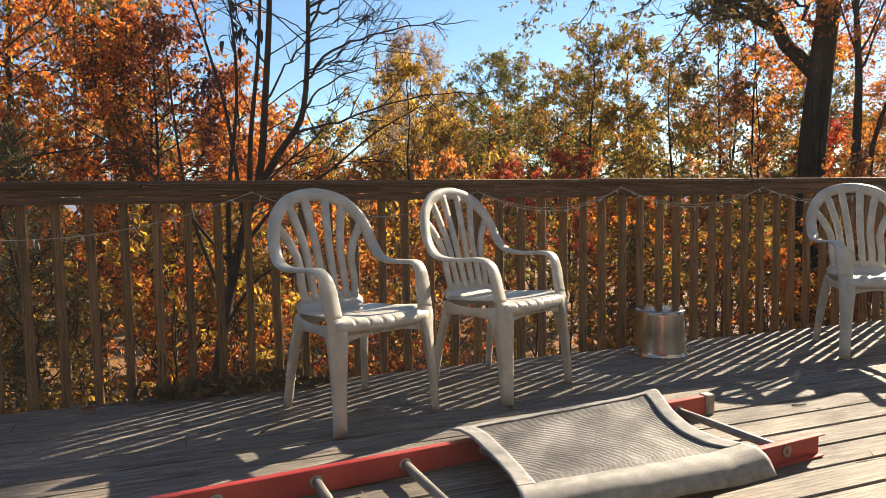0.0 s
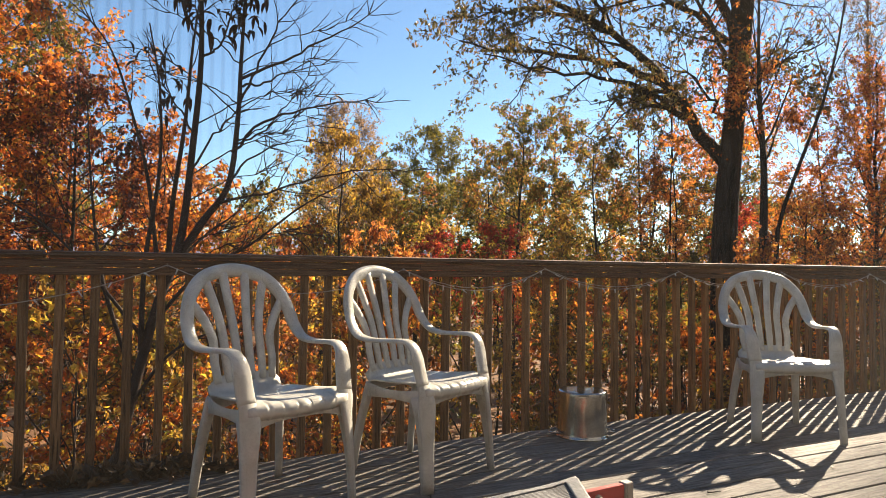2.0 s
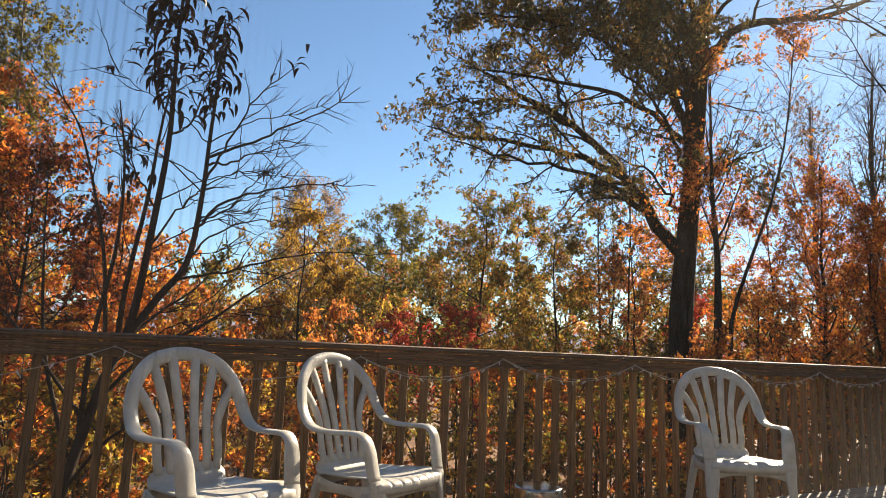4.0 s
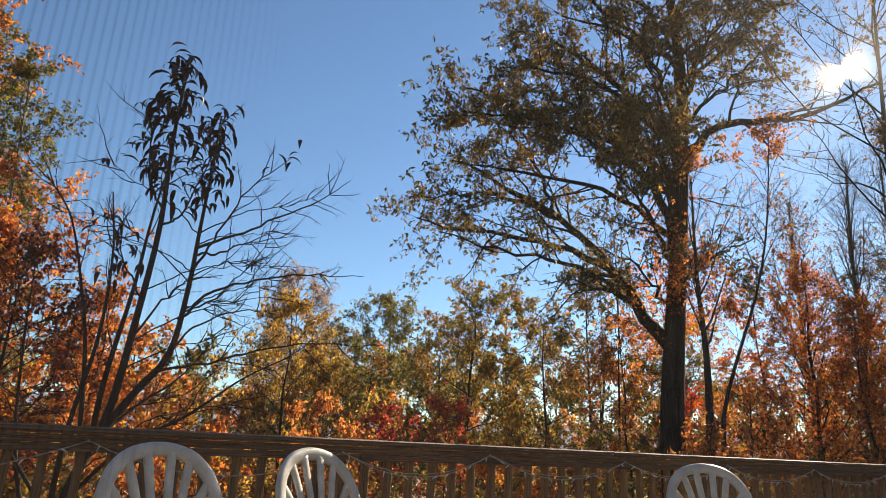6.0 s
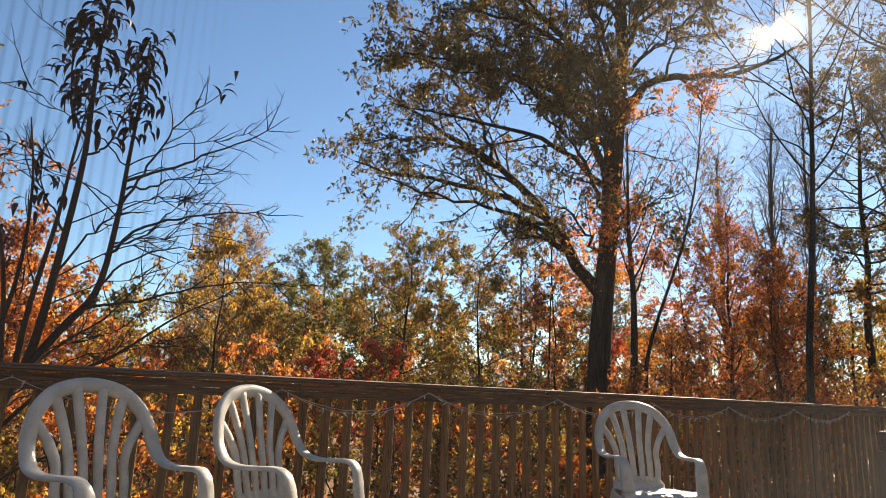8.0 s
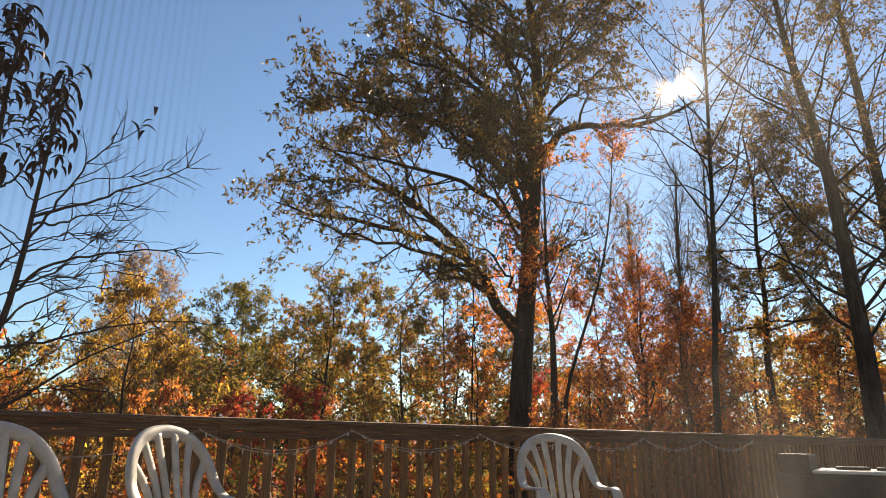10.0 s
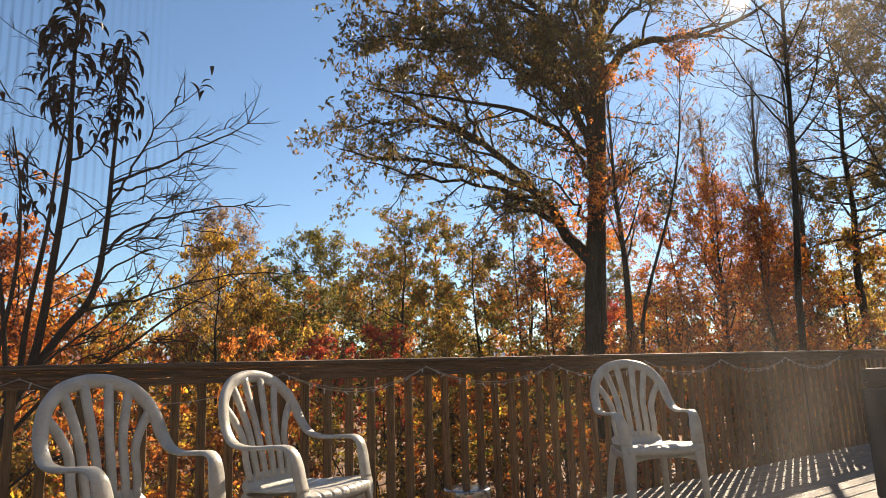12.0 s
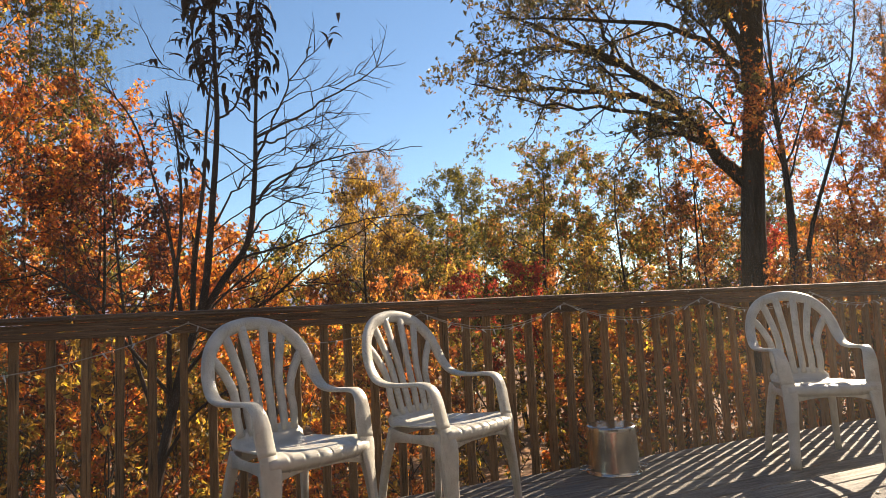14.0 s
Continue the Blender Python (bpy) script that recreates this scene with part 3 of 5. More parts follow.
# ---------------------------------------------------------------- railing
rail = thing("deck_railing", "weathered brown wooden deck railing with square balusters", "railing")
SPACING, RAIL_Y, FIRST, LAST = 0.1397, 3.0, -24, 103
rng = random.Random(5)
cap_x = [-3.5, 0.08 - 0.55, 3.2, 6.85, 10.5, 13.6]
for a, b in zip(cap_x, cap_x[1:]):
    bm = block(a + 0.002, b - 0.002, 2.945, 3.088, 1.019 + rng.uniform(-0.001, 0.001), 1.055)
    bmesh.ops.bevel(bm, geom=bm.edges[:], offset=0.012, segments=3, affect="EDGES")
    for v in bm.verts:
        if v.co.z > 1.035:
            v.co.z -= 0.008 * max(0.0, (3.02 - v.co.y) / 0.075)
    part("cap_board", bm, RAIL, rail)
for a, b in zip([-3.5, 1.35, 6.2, 11.0], [1.35, 6.2, 11.0, 13.6]):
    part("upper_rail", block(a + 0.002, b - 0.002, 2.966, 2.998, 0.981, 1.0165, 0.003), RAIL, rail)
    part("lower_rail", block(a + 0.002, b - 0.002, 2.968, 2.999, 0.944, 0.978, 0.003), RAIL, rail)

# ---------------------------------------------------------------- deck
deck = thing("deck", "weathered grey deck boards with gaps between them", "deck", kind="structure")
part("rim_joist", block(-3.6, 13.7, 2.955, 2.992, -0.25, -0.036), RAIL, deck)
for i in range(12):
    part("joist", block(-3.4 + i * 1.55, -3.36 + i * 1.55, -0.17, 2.95, -0.25, -0.036), RAIL, deck)

# ---------------------------------------------------------------- plastic armchair
def mirror_keys(keys):
    return keys + [(-x, y, z) for x, y, z in keys[::-1][1:]]


def build_chair(m, label):
    """A stacking armchair, facing -y: hoop back with fanned slats, arms running into the front legs."""
    c = thing("plastic_chair", label, "chair", m, "white chairs on the deck")
    # arms and hoop: one band from one arm's front over the back to the other
    half = [(0.232, -0.205, 0.462), (0.237, -0.190, 0.520), (0.242, -0.176, 0.586), (0.246, -0.158, 0.630), (0.252, -0.112, 0.656), (0.260, 0.0, 0.652), (0.266, 0.10, 0.650), (0.267, 0.18, 0.668), (0.261, 0.236, 0.725),
            (0.250, 0.268, 0.795), (0.218, 0.300, 0.872), (0.155, 0.328, 0.935), (0.078, 0.342, 0.964), (0, 0.346, 0.973)]
    pts = curve_points(mirror_keys(half), 77)
    sides, widths = [], []
    for p in pts:
        k = min(1.0, max(0.0, (p[2] - 0.655) / 0.10))
        flat = Vector((math.copysign(1, p[0]) if abs(p[0]) > 1e-6 else 1, 0, 0))
        out = Vector((p[0], 0.12 * (p[2] - 0.62), (p[2] - 0.62) * 0.9))
        out.normalize()
        s = flat.lerp(out, k)
        sides.append(s)
        widths.append(0.060 + 0.002 * k + 0.018 * min(1.0, max(0.0, (0.645 - p[2]) / 0.07)))
    for i in range(1, len(sides)):
        if sides[i].dot(sides[i - 1]) < 0:
            sides[i] = -sides[i]
    bm = strap(bmesh.new(), pts, sides, widths, [0.018 + 0.010 * min(1, max(0, (p[2] - 0.70) / 0.1)) for p in pts], 0.45)
    part("hoop_band", bm, PLASTIC, c, smooth=True)
    # fanned slats
    for bx, tx, tz, bow in ((-0.132, -0.236, 0.838, 0.14), (-0.081, -0.150, 0.937, 0.08), (-0.027, -0.056, 0.965, 0.02),
                            (0.027, 0.056, 0.965, -0.02), (0.081, 0.150, 0.937, -0.08), (0.132, 0.236, 0.838, -0.14)):
        ty = 0.343 - 0.40 * (0.973 - tz)
        keys = [(bx, 0.206, 0.48), (bx + (tx - bx) * 0.10, 0.226, 0.57)]
        keys += [(bx + (tx - bx) * f ** (1.25 + 8 * abs(bow)), 0.226 + (ty - 0.226) * f, 0.57 + (tz - 0.57) * f) for f in (0.35, 0.65, 0.87)] + [(tx, ty, tz)]
        p = curve_points(keys, 16)
        bm = strap(bmesh.new(), p, [Vector((1, 0, 0))] * 16, [0.036 + 0.008 * i / 15 for i in range(16)], 0.019, 0.4)
        part("slat", bm, PLASTIC, c, smooth=True)
    # seat: dished sheet with a rolled front and a low back panel
    bm = bmesh.new()
    prof = [(-0.222, 0.398), (-0.240, 0.420), (-0.236, 0.445), (-0.214, 0.458), (-0.17, 0.459), (-0.08, 0.450), (0.03, 0.441), (0.12, 0.438),
            (0.165, 0.446), (0.190, 0.464), (0.204, 0.492), (0.213, 0.516)]
    us = sorted([i / 7 - 1 for i in range(15)] + [g * 0.26 - 0.65 + e for g in range(6) for e in (-0.022, 0.0, 0.022)])
    cols = len(us)
    cut = {us.index(g * 0.26 - 0.65 + 0.0) for g in range(6)}
    grid = []
    for y, z in prof:
        row = []
        for i in range(cols):
            u = us[i]
            half_w = 0.242 - 0.058 * (y + 0.27) / 0.47 if y < 0.17 else 0.178
            back = 0.020 * (1 - u * u) if y < -0.19 else 0.0
            dish = 0.014 * u * u if -0.2 < y < 0.15 else 0.0
            groove = -0.006 if (y < -0.20 and i in cut) else 0
            row.append(bm.verts.new((u * half_w, y - back + abs(u) ** 3 * (0.012 if y < -0.15 else 0.0), z + dish + groove - (0.045 * abs(u) ** 5 if z > 0.49 else 0.03 * abs(u) ** 6 if z > 0.454 and y > 0.17 else 0))))
        grid.append(row)
    for a, b in zip(grid, grid[1:]):
        for i in range(cols - 1):
            bm.faces.new((a[i], a[i + 1], b[i + 1], b[i]))
    bm.normal_update()
    bmesh.ops.solidify(bm, geom=bm.faces[:], thickness=0.007)
    part("seat", bm, PLASTIC, c, smooth=True)
    # front legs run up into the arm posts; an arch joins them under the seat
    for s in (-1, 1):
        keys = [(s * 0.247, -0.250, 0.0), (s * 0.239, -0.240, 0.20), (s * 0.230, -0.224, 0.39), (s * 0.232, -0.208, 0.455), (s * 0.2355, -0.194, 0.505)]
        p = curve_points(keys, 18)
        w = [0.056 + 0.026 * math.exp(-((q[2] - 0.40) / 0.14) ** 2) - 0.008 * min(1, max(0, (q[2] - 0.44) / 0.05)) for q in p]
        twist = [min(1, max(0, (q[2] - 0.36) / 0.09)) for q in p]
        bm = strap(bmesh.new(), p, [Vector((0.8, 0.6 * s, 0)).lerp(Vector((1.0, 0.0, 0)), k) for k in twist], w, [0.026 - 0.012 * min(1, max(0, (q[2] - 0.38) / 0.1)) for q in p], 0.4)
        strap(bm, curve_points([(s * 0.256, -0.230, 0.0), (s * 0.248, -0.216, 0.2), (s * 0.236, -0.180, 0.41)], 8), [Vector((0, 1, 0))] * 8, [0.028, 0.031, 0.035, 0.04, 0.046, 0.055, 0.07, 0.09], 0.012, 0.4)
        part("front_leg", bm, PLASTIC, c, smooth=True)
        keys = [(s * 0.212, 0.262, 0.0), (s * 0.196, 0.236, 0.2), (s * 0.178, 0.203, 0.36), (s * 0.166, 0.190, 0.425)]
        p = curve_points(keys, 12)
        bm = strap(bmesh.new(), p, [Vector((1, 0.25 * s, 0))] * 12, [0.038 + 0.016 * (i / 11) for i in range(12)], [0.03] * 12, 0.4)
        part("rear_leg", bm, PLASTIC, c, smooth=True)
        p = curve_points([(s * 0.234, -0.205, 0.408), (s * 0.216, -0.06, 0.400), (s * 0.198, 0.08, 0.395), (s * 0.183, 0.2, 0.398)], 12)
        h = [0.075 - 0.035 * math.sin(i / 11 * math.pi) for i in range(12)]
        bm = strap(bmesh.new(), p, [Vector((0, 0, 1))] * 12, h, 0.009, 0.4)
        part("side_apron", bm, PLASTIC, c, smooth=True)
    for y0, z0, hw in ((-0.228, 0.394, 0.222), (0.186, 0.396, 0.160)):
        p = curve_points([(-hw, y0 + 0.012, z0), (-hw * 0.5, y0, z0 + 0.010), (0, y0 - 0.004, z0 + 0.012), (hw * 0.5, y0, z0 + 0.010), (hw, y0 + 0.012, z0)], 17)
        h = [0.034 + 0.045 * abs(i / 8 - 1) ** 3 for i in range(17)]
        bm = strap(bmesh.new(), p, [Vector((0, 0, 1))] * 17, h, 0.009, 0.4)
        part("cross_apron", bm, PLASTIC, c, smooth=True)
    return c


chair = build_chair(pose(0.419, 2.420, 0, 0, 0, 20.6), "white plastic armchair with a fan-slatted hoop back")
copy_thing(chair, pose(1.180, 2.544, 0, 0, 0, 25.3))
lone = copy_thing(chair, pose(3.518, 2.336, 0, 0, 0, -29.5))
tagged(lone, "white plastic armchair standing alone by the railing, seat half sunlit")

# ---------------------------------------------------------------- upturned pot
pot = thing("stock_pot", "upturned stainless steel stockpot standing on the deck boards", "pot", pose(2.345, 2.785, 0, 0, 0, -20) @ Matrix.Scale(1.15, 4))
bm = lathe(bmesh.new(), ((0.128, 0.0), (0.139, 0.0), (0.140, 0.004), (0.131, 0.010), (0.129, 0.02), (0.128, 0.12), (0.127, 0.212), (0.1265, 0.226), (0.1245, 0.233), (0.120, 0.2365), (0.113, 0.2375), (0.06, 0.238), (0.0005, 0.238)), n=48)
part("body", bm, STEEL, pot, smooth=True)
for s in (-1, 1):
    p = curve_points([(s * 0.127, -0.045, 0.028), (s * 0.16, -0.04, 0.024), (s * 0.174, 0, 0.02), (s * 0.16, 0.04, 0.024), (s * 0.127, 0.045, 0.028)], 16)
    part("handle", tube(bmesh.new(), p, 0.0045), STEEL, pot, smooth=True)

# ---------------------------------------------------------------- ladder
LAD = pose(1.835, 1.517, 0, 0, 0, 5.0)
ladder = thing("ladder", "red fibreglass ladder section with aluminium rungs lying on the deck", "ladder", LAD)
for s, end in ((1, 0.0), (-1, -0.02)):
    bm = bmesh.new()
    block(-3.3, end, s * 0.252 - 0.003, s * 0.252 + 0.003, 0.002, 0.082, 0, bm)
    for z in (0.002, 0.077):
        block(-3.3, end, min(s * 0.255, s * 0.278), max(s * 0.255, s * 0.278), z, z + 0.005, 0, bm)
    bmesh.ops.bevel(bm, geom=bm.edges[:], offset=0.0012, segments=1, affect="EDGES")
    if s < 0:
        for v in bm.verts:
            if v.co.x > -0.03:
                v.co.x += 0.022 * noise.noise(Vector((v.co.y * 90, v.co.z * 60, 1)))
    side = part("side_rail", bm, RED, ladder)
    for i in range(11):
        x = -0.19 - 0.305 * i
        ring = lathe(bmesh.new(), ((0.010, 0.0), (0.021, 0.0), (0.022, 0.003), (0.018, 0.005), (0.0135, 0.003), (0.0105, 0.004)), pose(x, s * 0.2555, 0.042, -90 * s), 20)
        part("grommet", ring, BRASS, side, "worn metal rung ring", True)
        ring = lathe(bmesh.new(), ((0.014, 0.0), (0.022, 0.0), (0.022, 0.004), (0.0165, 0.006)), pose(x, s * 0.249, 0.042, 90 * s), 20)
        part("collar", ring, BRASS, side, "worn metal rung ring", True)
bm = block(-0.038, 0.011, 0.241, 0.285, 0.0, 0.087, 0.004)
block(-0.030, 0.004, 0.2385, 0.2415, 0.048, 0.080, 0.001, bm)
block(-0.030, 0.004, 0.2385, 0.2415, 0.008, 0.040, 0.001, bm)
block(0.0105, 0.0125, 0.253, 0.280, 0.046, 0.079, 0.001, bm)
block(0.0105, 0.0125, 0.253, 0.280, 0.007, 0.040, 0.001, bm)
part("end_cap", bm, CAPGREY, ladder, "worn grey end cap")
for i in range(11):
    x = -0.19 - 0.305 * i
    part("rung", tube(bmesh.new(), [(x, -0.250, 0.042), (x, -0.1, 0.042), (x, 0.1, 0.042), (x, 0.250, 0.042)], 0.0155, 14), METAL, ladder, smooth=True)

# ---------------------------------------------------------------- sling mat over the ladder
def weave(name):
    m, t, b = node_material(name, 0.62, 0, 0.4)
    v = coords(t)
    w1 = add(t, "ShaderNodeTexWave", Scale=26.0, Distortion=0.6, **{"Detail Scale": 2.0})
    w1.bands_direction = "Y"
    w2 = add(t, "ShaderNodeTexWave", Scale=40.0, Distortion=0.4)
    w2.bands_direction = "X"
    for w in (w1, w2):
        t.links.new(v, w.inputs["Vector"])
    patch = noise_tex(t, v, 5, 4, 0.6)
    a = ramp(t, w1.outputs["Fac"], ((0.3, (0.05, 0.05, 0.053)), (0.65, (0.34, 0.34, 0.34))))
    c = ramp(t, w2.outputs["Fac"], ((0.25, (0.35, 0.35, 0.35)), (0.6, (1, 1, 1))))
    col = mix(t, "MULTIPLY", 0.4, a, c)
    col = mix(t, "MULTIPLY", 0.8, col, ramp(t, patch, ((0.36, (0.36, 0.36, 0.37)), (0.58, (1.0, 1.0, 1.0)))))
    col = mix(t, "MULTIPLY", 0.9, col, ramp(t, noise_tex(t, v, 160, 2, 0.6), ((0.38, (0.35, 0.35, 0.35)), (0.6, (1.0, 1.0, 1.0)))))
    t.links.new(col, b.inputs["Base Color"])
    bump(t, b, w1.outputs["Fac"], 0.5, 0.003)
    return m


def mat_point(u, v):
    """The sling's surface: u along the ladder, v from its far edge to its near edge."""
    far = Vector((0.615 + 0.985 * u, 1.760 + 0.105 * u, 0))
    near = Vector((0.585 + 0.865 * u, 1.115 - 0.030 * u, 0))
    p = far.lerp(near, v)
    pull = math.sin(math.pi * v)
    p.x += (0.055 * (1 - u) ** 2 - 0.085 * u ** 2) * pull
    z = float(np.interp(v, (0, 0.08, 0.2, 0.35, 0.55, 0.72, 0.86, 0.92, 0.965, 1.0), (0.090, 0.100, 0.098, 0.080, 0.071, 0.078, 0.096, 0.101, 0.086, 0.040)))
    z += 0.010 * (1 - math.sin(math.pi * u)) * math.sin(math.pi * v) + 0.004 * noise.noise(Vector((u * 5, v * 4, 1))) + 0.002 * noise.noise(Vector((u * 14, v * 11, 5)))
    z += 0.010 * max(0, u - 0.85) / 0.15
    p.z = max(z, 0.006)
    return p


def patch_mesh(u0, u1, v0, v1, nu, nv, thick, lift=0.0):
    bm = bmesh.new()
    g = [[bm.verts.new(mat_point(u0 + (u1 - u0) * i / nu, v0 + (v1 - v0) * j / nv) + Vector((0, 0, lift))) for i in range(nu + 1)] for j in range(nv + 1)]
    for a, b in zip(g, g[1:]):
        for i in range(nu):
            bm.faces.new((a[i], b[i], b[i + 1], a[i + 1]))
    bm.normal_update()
    bmesh.ops.solidify(bm, geom=bm.faces[:], thickness=-thick)
    return bm


sling = thing("sling_mat", "grey woven sling mat with webbing edges lying over the ladder", "mat")
part("mesh_panel", patch_mesh(0.06, 0.94, 0.06, 0.86, 60, 44, 0.002), weave("woven grey mesh"), sling, "sagging woven mesh with ribbed lines", True)
part("border", patch_mesh(0.0, 1.0, 0.0, 0.075, 60, 5, 0.006, 0.003), BORDER, sling, smooth=True)
part("border", patch_mesh(0.0, 1.0, 0.845, 1.0, 60, 10, 0.006, 0.003), BORDER, sling, smooth=True)
part("border", patch_mesh(0.0, 0.075, 0.07, 0.85, 6, 40, 0.006, 0.004), BORDER, sling, smooth=True)
part("border", patch_mesh(0.925, 1.0, 0.07, 0.85, 6, 40, 0.006, 0.004), BORDER, sling, smooth=True)

# ---------------------------------------------------------------- string of small lights along the rail
lights = thing("string_lights", "unlit string of small clear lights looped along the railing", "string lights")
bulb_mesh = lathe(bmesh.new(), ((0.0005, -0.030), (0.0025, -0.028), (0.0035, -0.02), (0.0035, -0.010), (0.0045, -0.009), (0.0045, 0.004), (0.0015, 0.006)), n=8)
bulb_mesh = mesh_of(bulb_mesh, "bulb", True)
bulb_mesh.materials.append(BULB)
rng = random.Random(8)
hooks = [(-1.95, 0.985), (0.027, 0.993), (1.244, 0.985), (2.190, 0.998), (3.301, 0.991), (4.36, 0.992), (5.45, 0.985), (6.6, 0.985), (7.8, 0.985)]
sags = (0.20, 0.135, 0.125, 0.125, 0.11, 0.11, 0.11, 0.11)
for (a, za), (b, zb), sag in zip(hooks, hooks[1:], sags):
    for strand in range(1 if a < 1.0 else 2):
        n = 26
        pts = []
        for i in range(n + 1):
            f = i / n
            drop = sag * (1 - (2 * f - 1) ** 2) * (1 - 0.13 * strand)
            wob = 0.006 * (1 if strand else 0.4)
            pts.append((a + (b - a) * f, 2.957 - 0.004 * strand + wob * 0.4 * noise.noise(Vector((i * 0.9, strand * 5, a))), za + (zb - za) * f - drop + wob * noise.noise(Vector((i * 0.8, a, strand * 7)))))
        wire = part("cord", tube(bmesh.new(), pts, 0.0023, 6), WIRE, lights, smooth=True)
    count = max(5, int((b - a) / (0.155 if a < 1 else 0.10)))
    for i in range(count):
        f = (i + rng.uniform(0.2, 0.8)) / count
        ob = new("bulb", bulb_mesh)
        ob.parent = lights
        x, z = a + (b - a) * f, za + (zb - za) * f - sag * (1 - (2 * f - 1) ** 2)
        ob.matrix_world = pose(x, 2.953, z - 0.002, rng.uniform(-60, 60), rng.uniform(-60, 60), rng.uniform(0, 360))
    part("hook", tube(bmesh.new(), [(b, 2.966, zb + 0.006), (b, 2.952, zb + 0.004), (b, 2.951, zb - 0.006), (b, 2.958, zb - 0.008)], 0.0018, 6), WIRE, lights)

# ---------------------------------------------------------------- grill
grill = thing("gas_grill", "dark closed gas grill with a side shelf on the deck", "grill", pose(4.52, 1.42, 0, 0, 0, -76))
part("cabinet", block(0.0, 0.88, -0.02, 0.52, 0.10, 0.765, 0.01), BLACK, grill)
bm = block(0.01, 0.205, 0.0, 0.5, 0.770, 0.885, 0.008)
part("lid", bm, BLACK, grill)
part("lid_handle", tube(bmesh.new(), [(0.03, -0.002, 0.80), (0.04, -0.025, 0.80), (0.17, -0.025, 0.80), (0.18, -0.002, 0.80)], 0.006), BLACK, grill, smooth=True)
shelf = part("side_shelf", block(0.215, 0.90, -0.03, 0.52, 0.769, 0.790, 0.006), SHELF, grill)
for x in (0.43, 0.66):
    part("burner", lathe(bmesh.new(), ((0.10, 0.792), (0.10, 0.806), (0.09, 0.812), (0.078, 0.802), (0.0005, 0.801)), pose(x, 0.22, 0), 28), BLACK, shelf, "round black burner ring", True)
for x, y in ((0.05, 0.03), (0.75, 0.03), (0.05, 0.47), (0.75, 0.47)):
    part("leg", block(x - 0.02, x + 0.02, y - 0.02, y + 0.02, 0.0, 0.1, 0.003), BLACK, grill)

# ---------------------------------------------------------------- litter on the deck
rng = np.random.default_rng(21)
at = np.stack((rng.normal(-0.12, 0.28, 420).clip(-0.75, 0.5), 2.965 - np.abs(rng.normal(0, 0.035, 420)), np.abs(rng.normal(0, 0.028, 420)) * 0.8 + 0.012), 1)
at[:, 2] *= np.exp(-((at[:, 0] + 0.1) / 0.42) ** 2) * 1.0 + 0.15
me = leaves_mesh("leaf_litter", at, 0.075, rng, 0.0, 0.6, 0.004)
me.materials.append(L_LITTER)
tagged(new("leaf_litter", me), "drift of dry brown leaves against the foot of the railing", "fallen leaves", kind="stuff")
at = np.stack((rng.uniform(-1.5, 5.5, 60), rng.uniform(0.9, 2.9, 60), np.full(60, 0.006)), 1)
me = leaves_mesh("loose_leaves", at, 0.035, rng, 0.0, 0.5, 0.0)
me.vertices.foreach_set("co", (np.array([v.co[:] for v in me.vertices]) * (1, 1, 0.25) + (0, 0, 0.005)).ravel())
me.materials.append(L_LITTER)
tagged(new("loose_leaves", me), "small dry leaf scraps scattered over the deck", "fallen leaves", kind="stuff")


def twig(x, y, turn, length):
    r = np.random.default_rng(int(x * 100))
    p = wander(r, (-length / 2, 0, 0.005), (1, 0, 0), length, 7, 0.12, 0.0)
    p[:, 2] = 0.005
    lines = [(p, 0.004, 0.0015, 5), (wander(r, p[3], (0.7, 0.6, 0), length * 0.35, 4, 0.15, 0) * (1, 1, 0) + (0, 0, 0.005), 0.0025, 0.001, 4)]
    ob = new("twig", tubes_mesh("twig", lines))
    ob.data.materials.append(BARK)
    ob.matrix_world = pose(x, y, 0, 0, 0, turn)
    tagged(ob, "thin dry brown twig lying on the deck boards", "twig", "twigs on the deck")


twig(2.24, 1.70, -20, 0.07)
twig(1.98, 1.17, 5, 0.16)
twig(1.06, 2.17, 70, 0.05)
twig(0.02, 2.30, 40, 0.10)

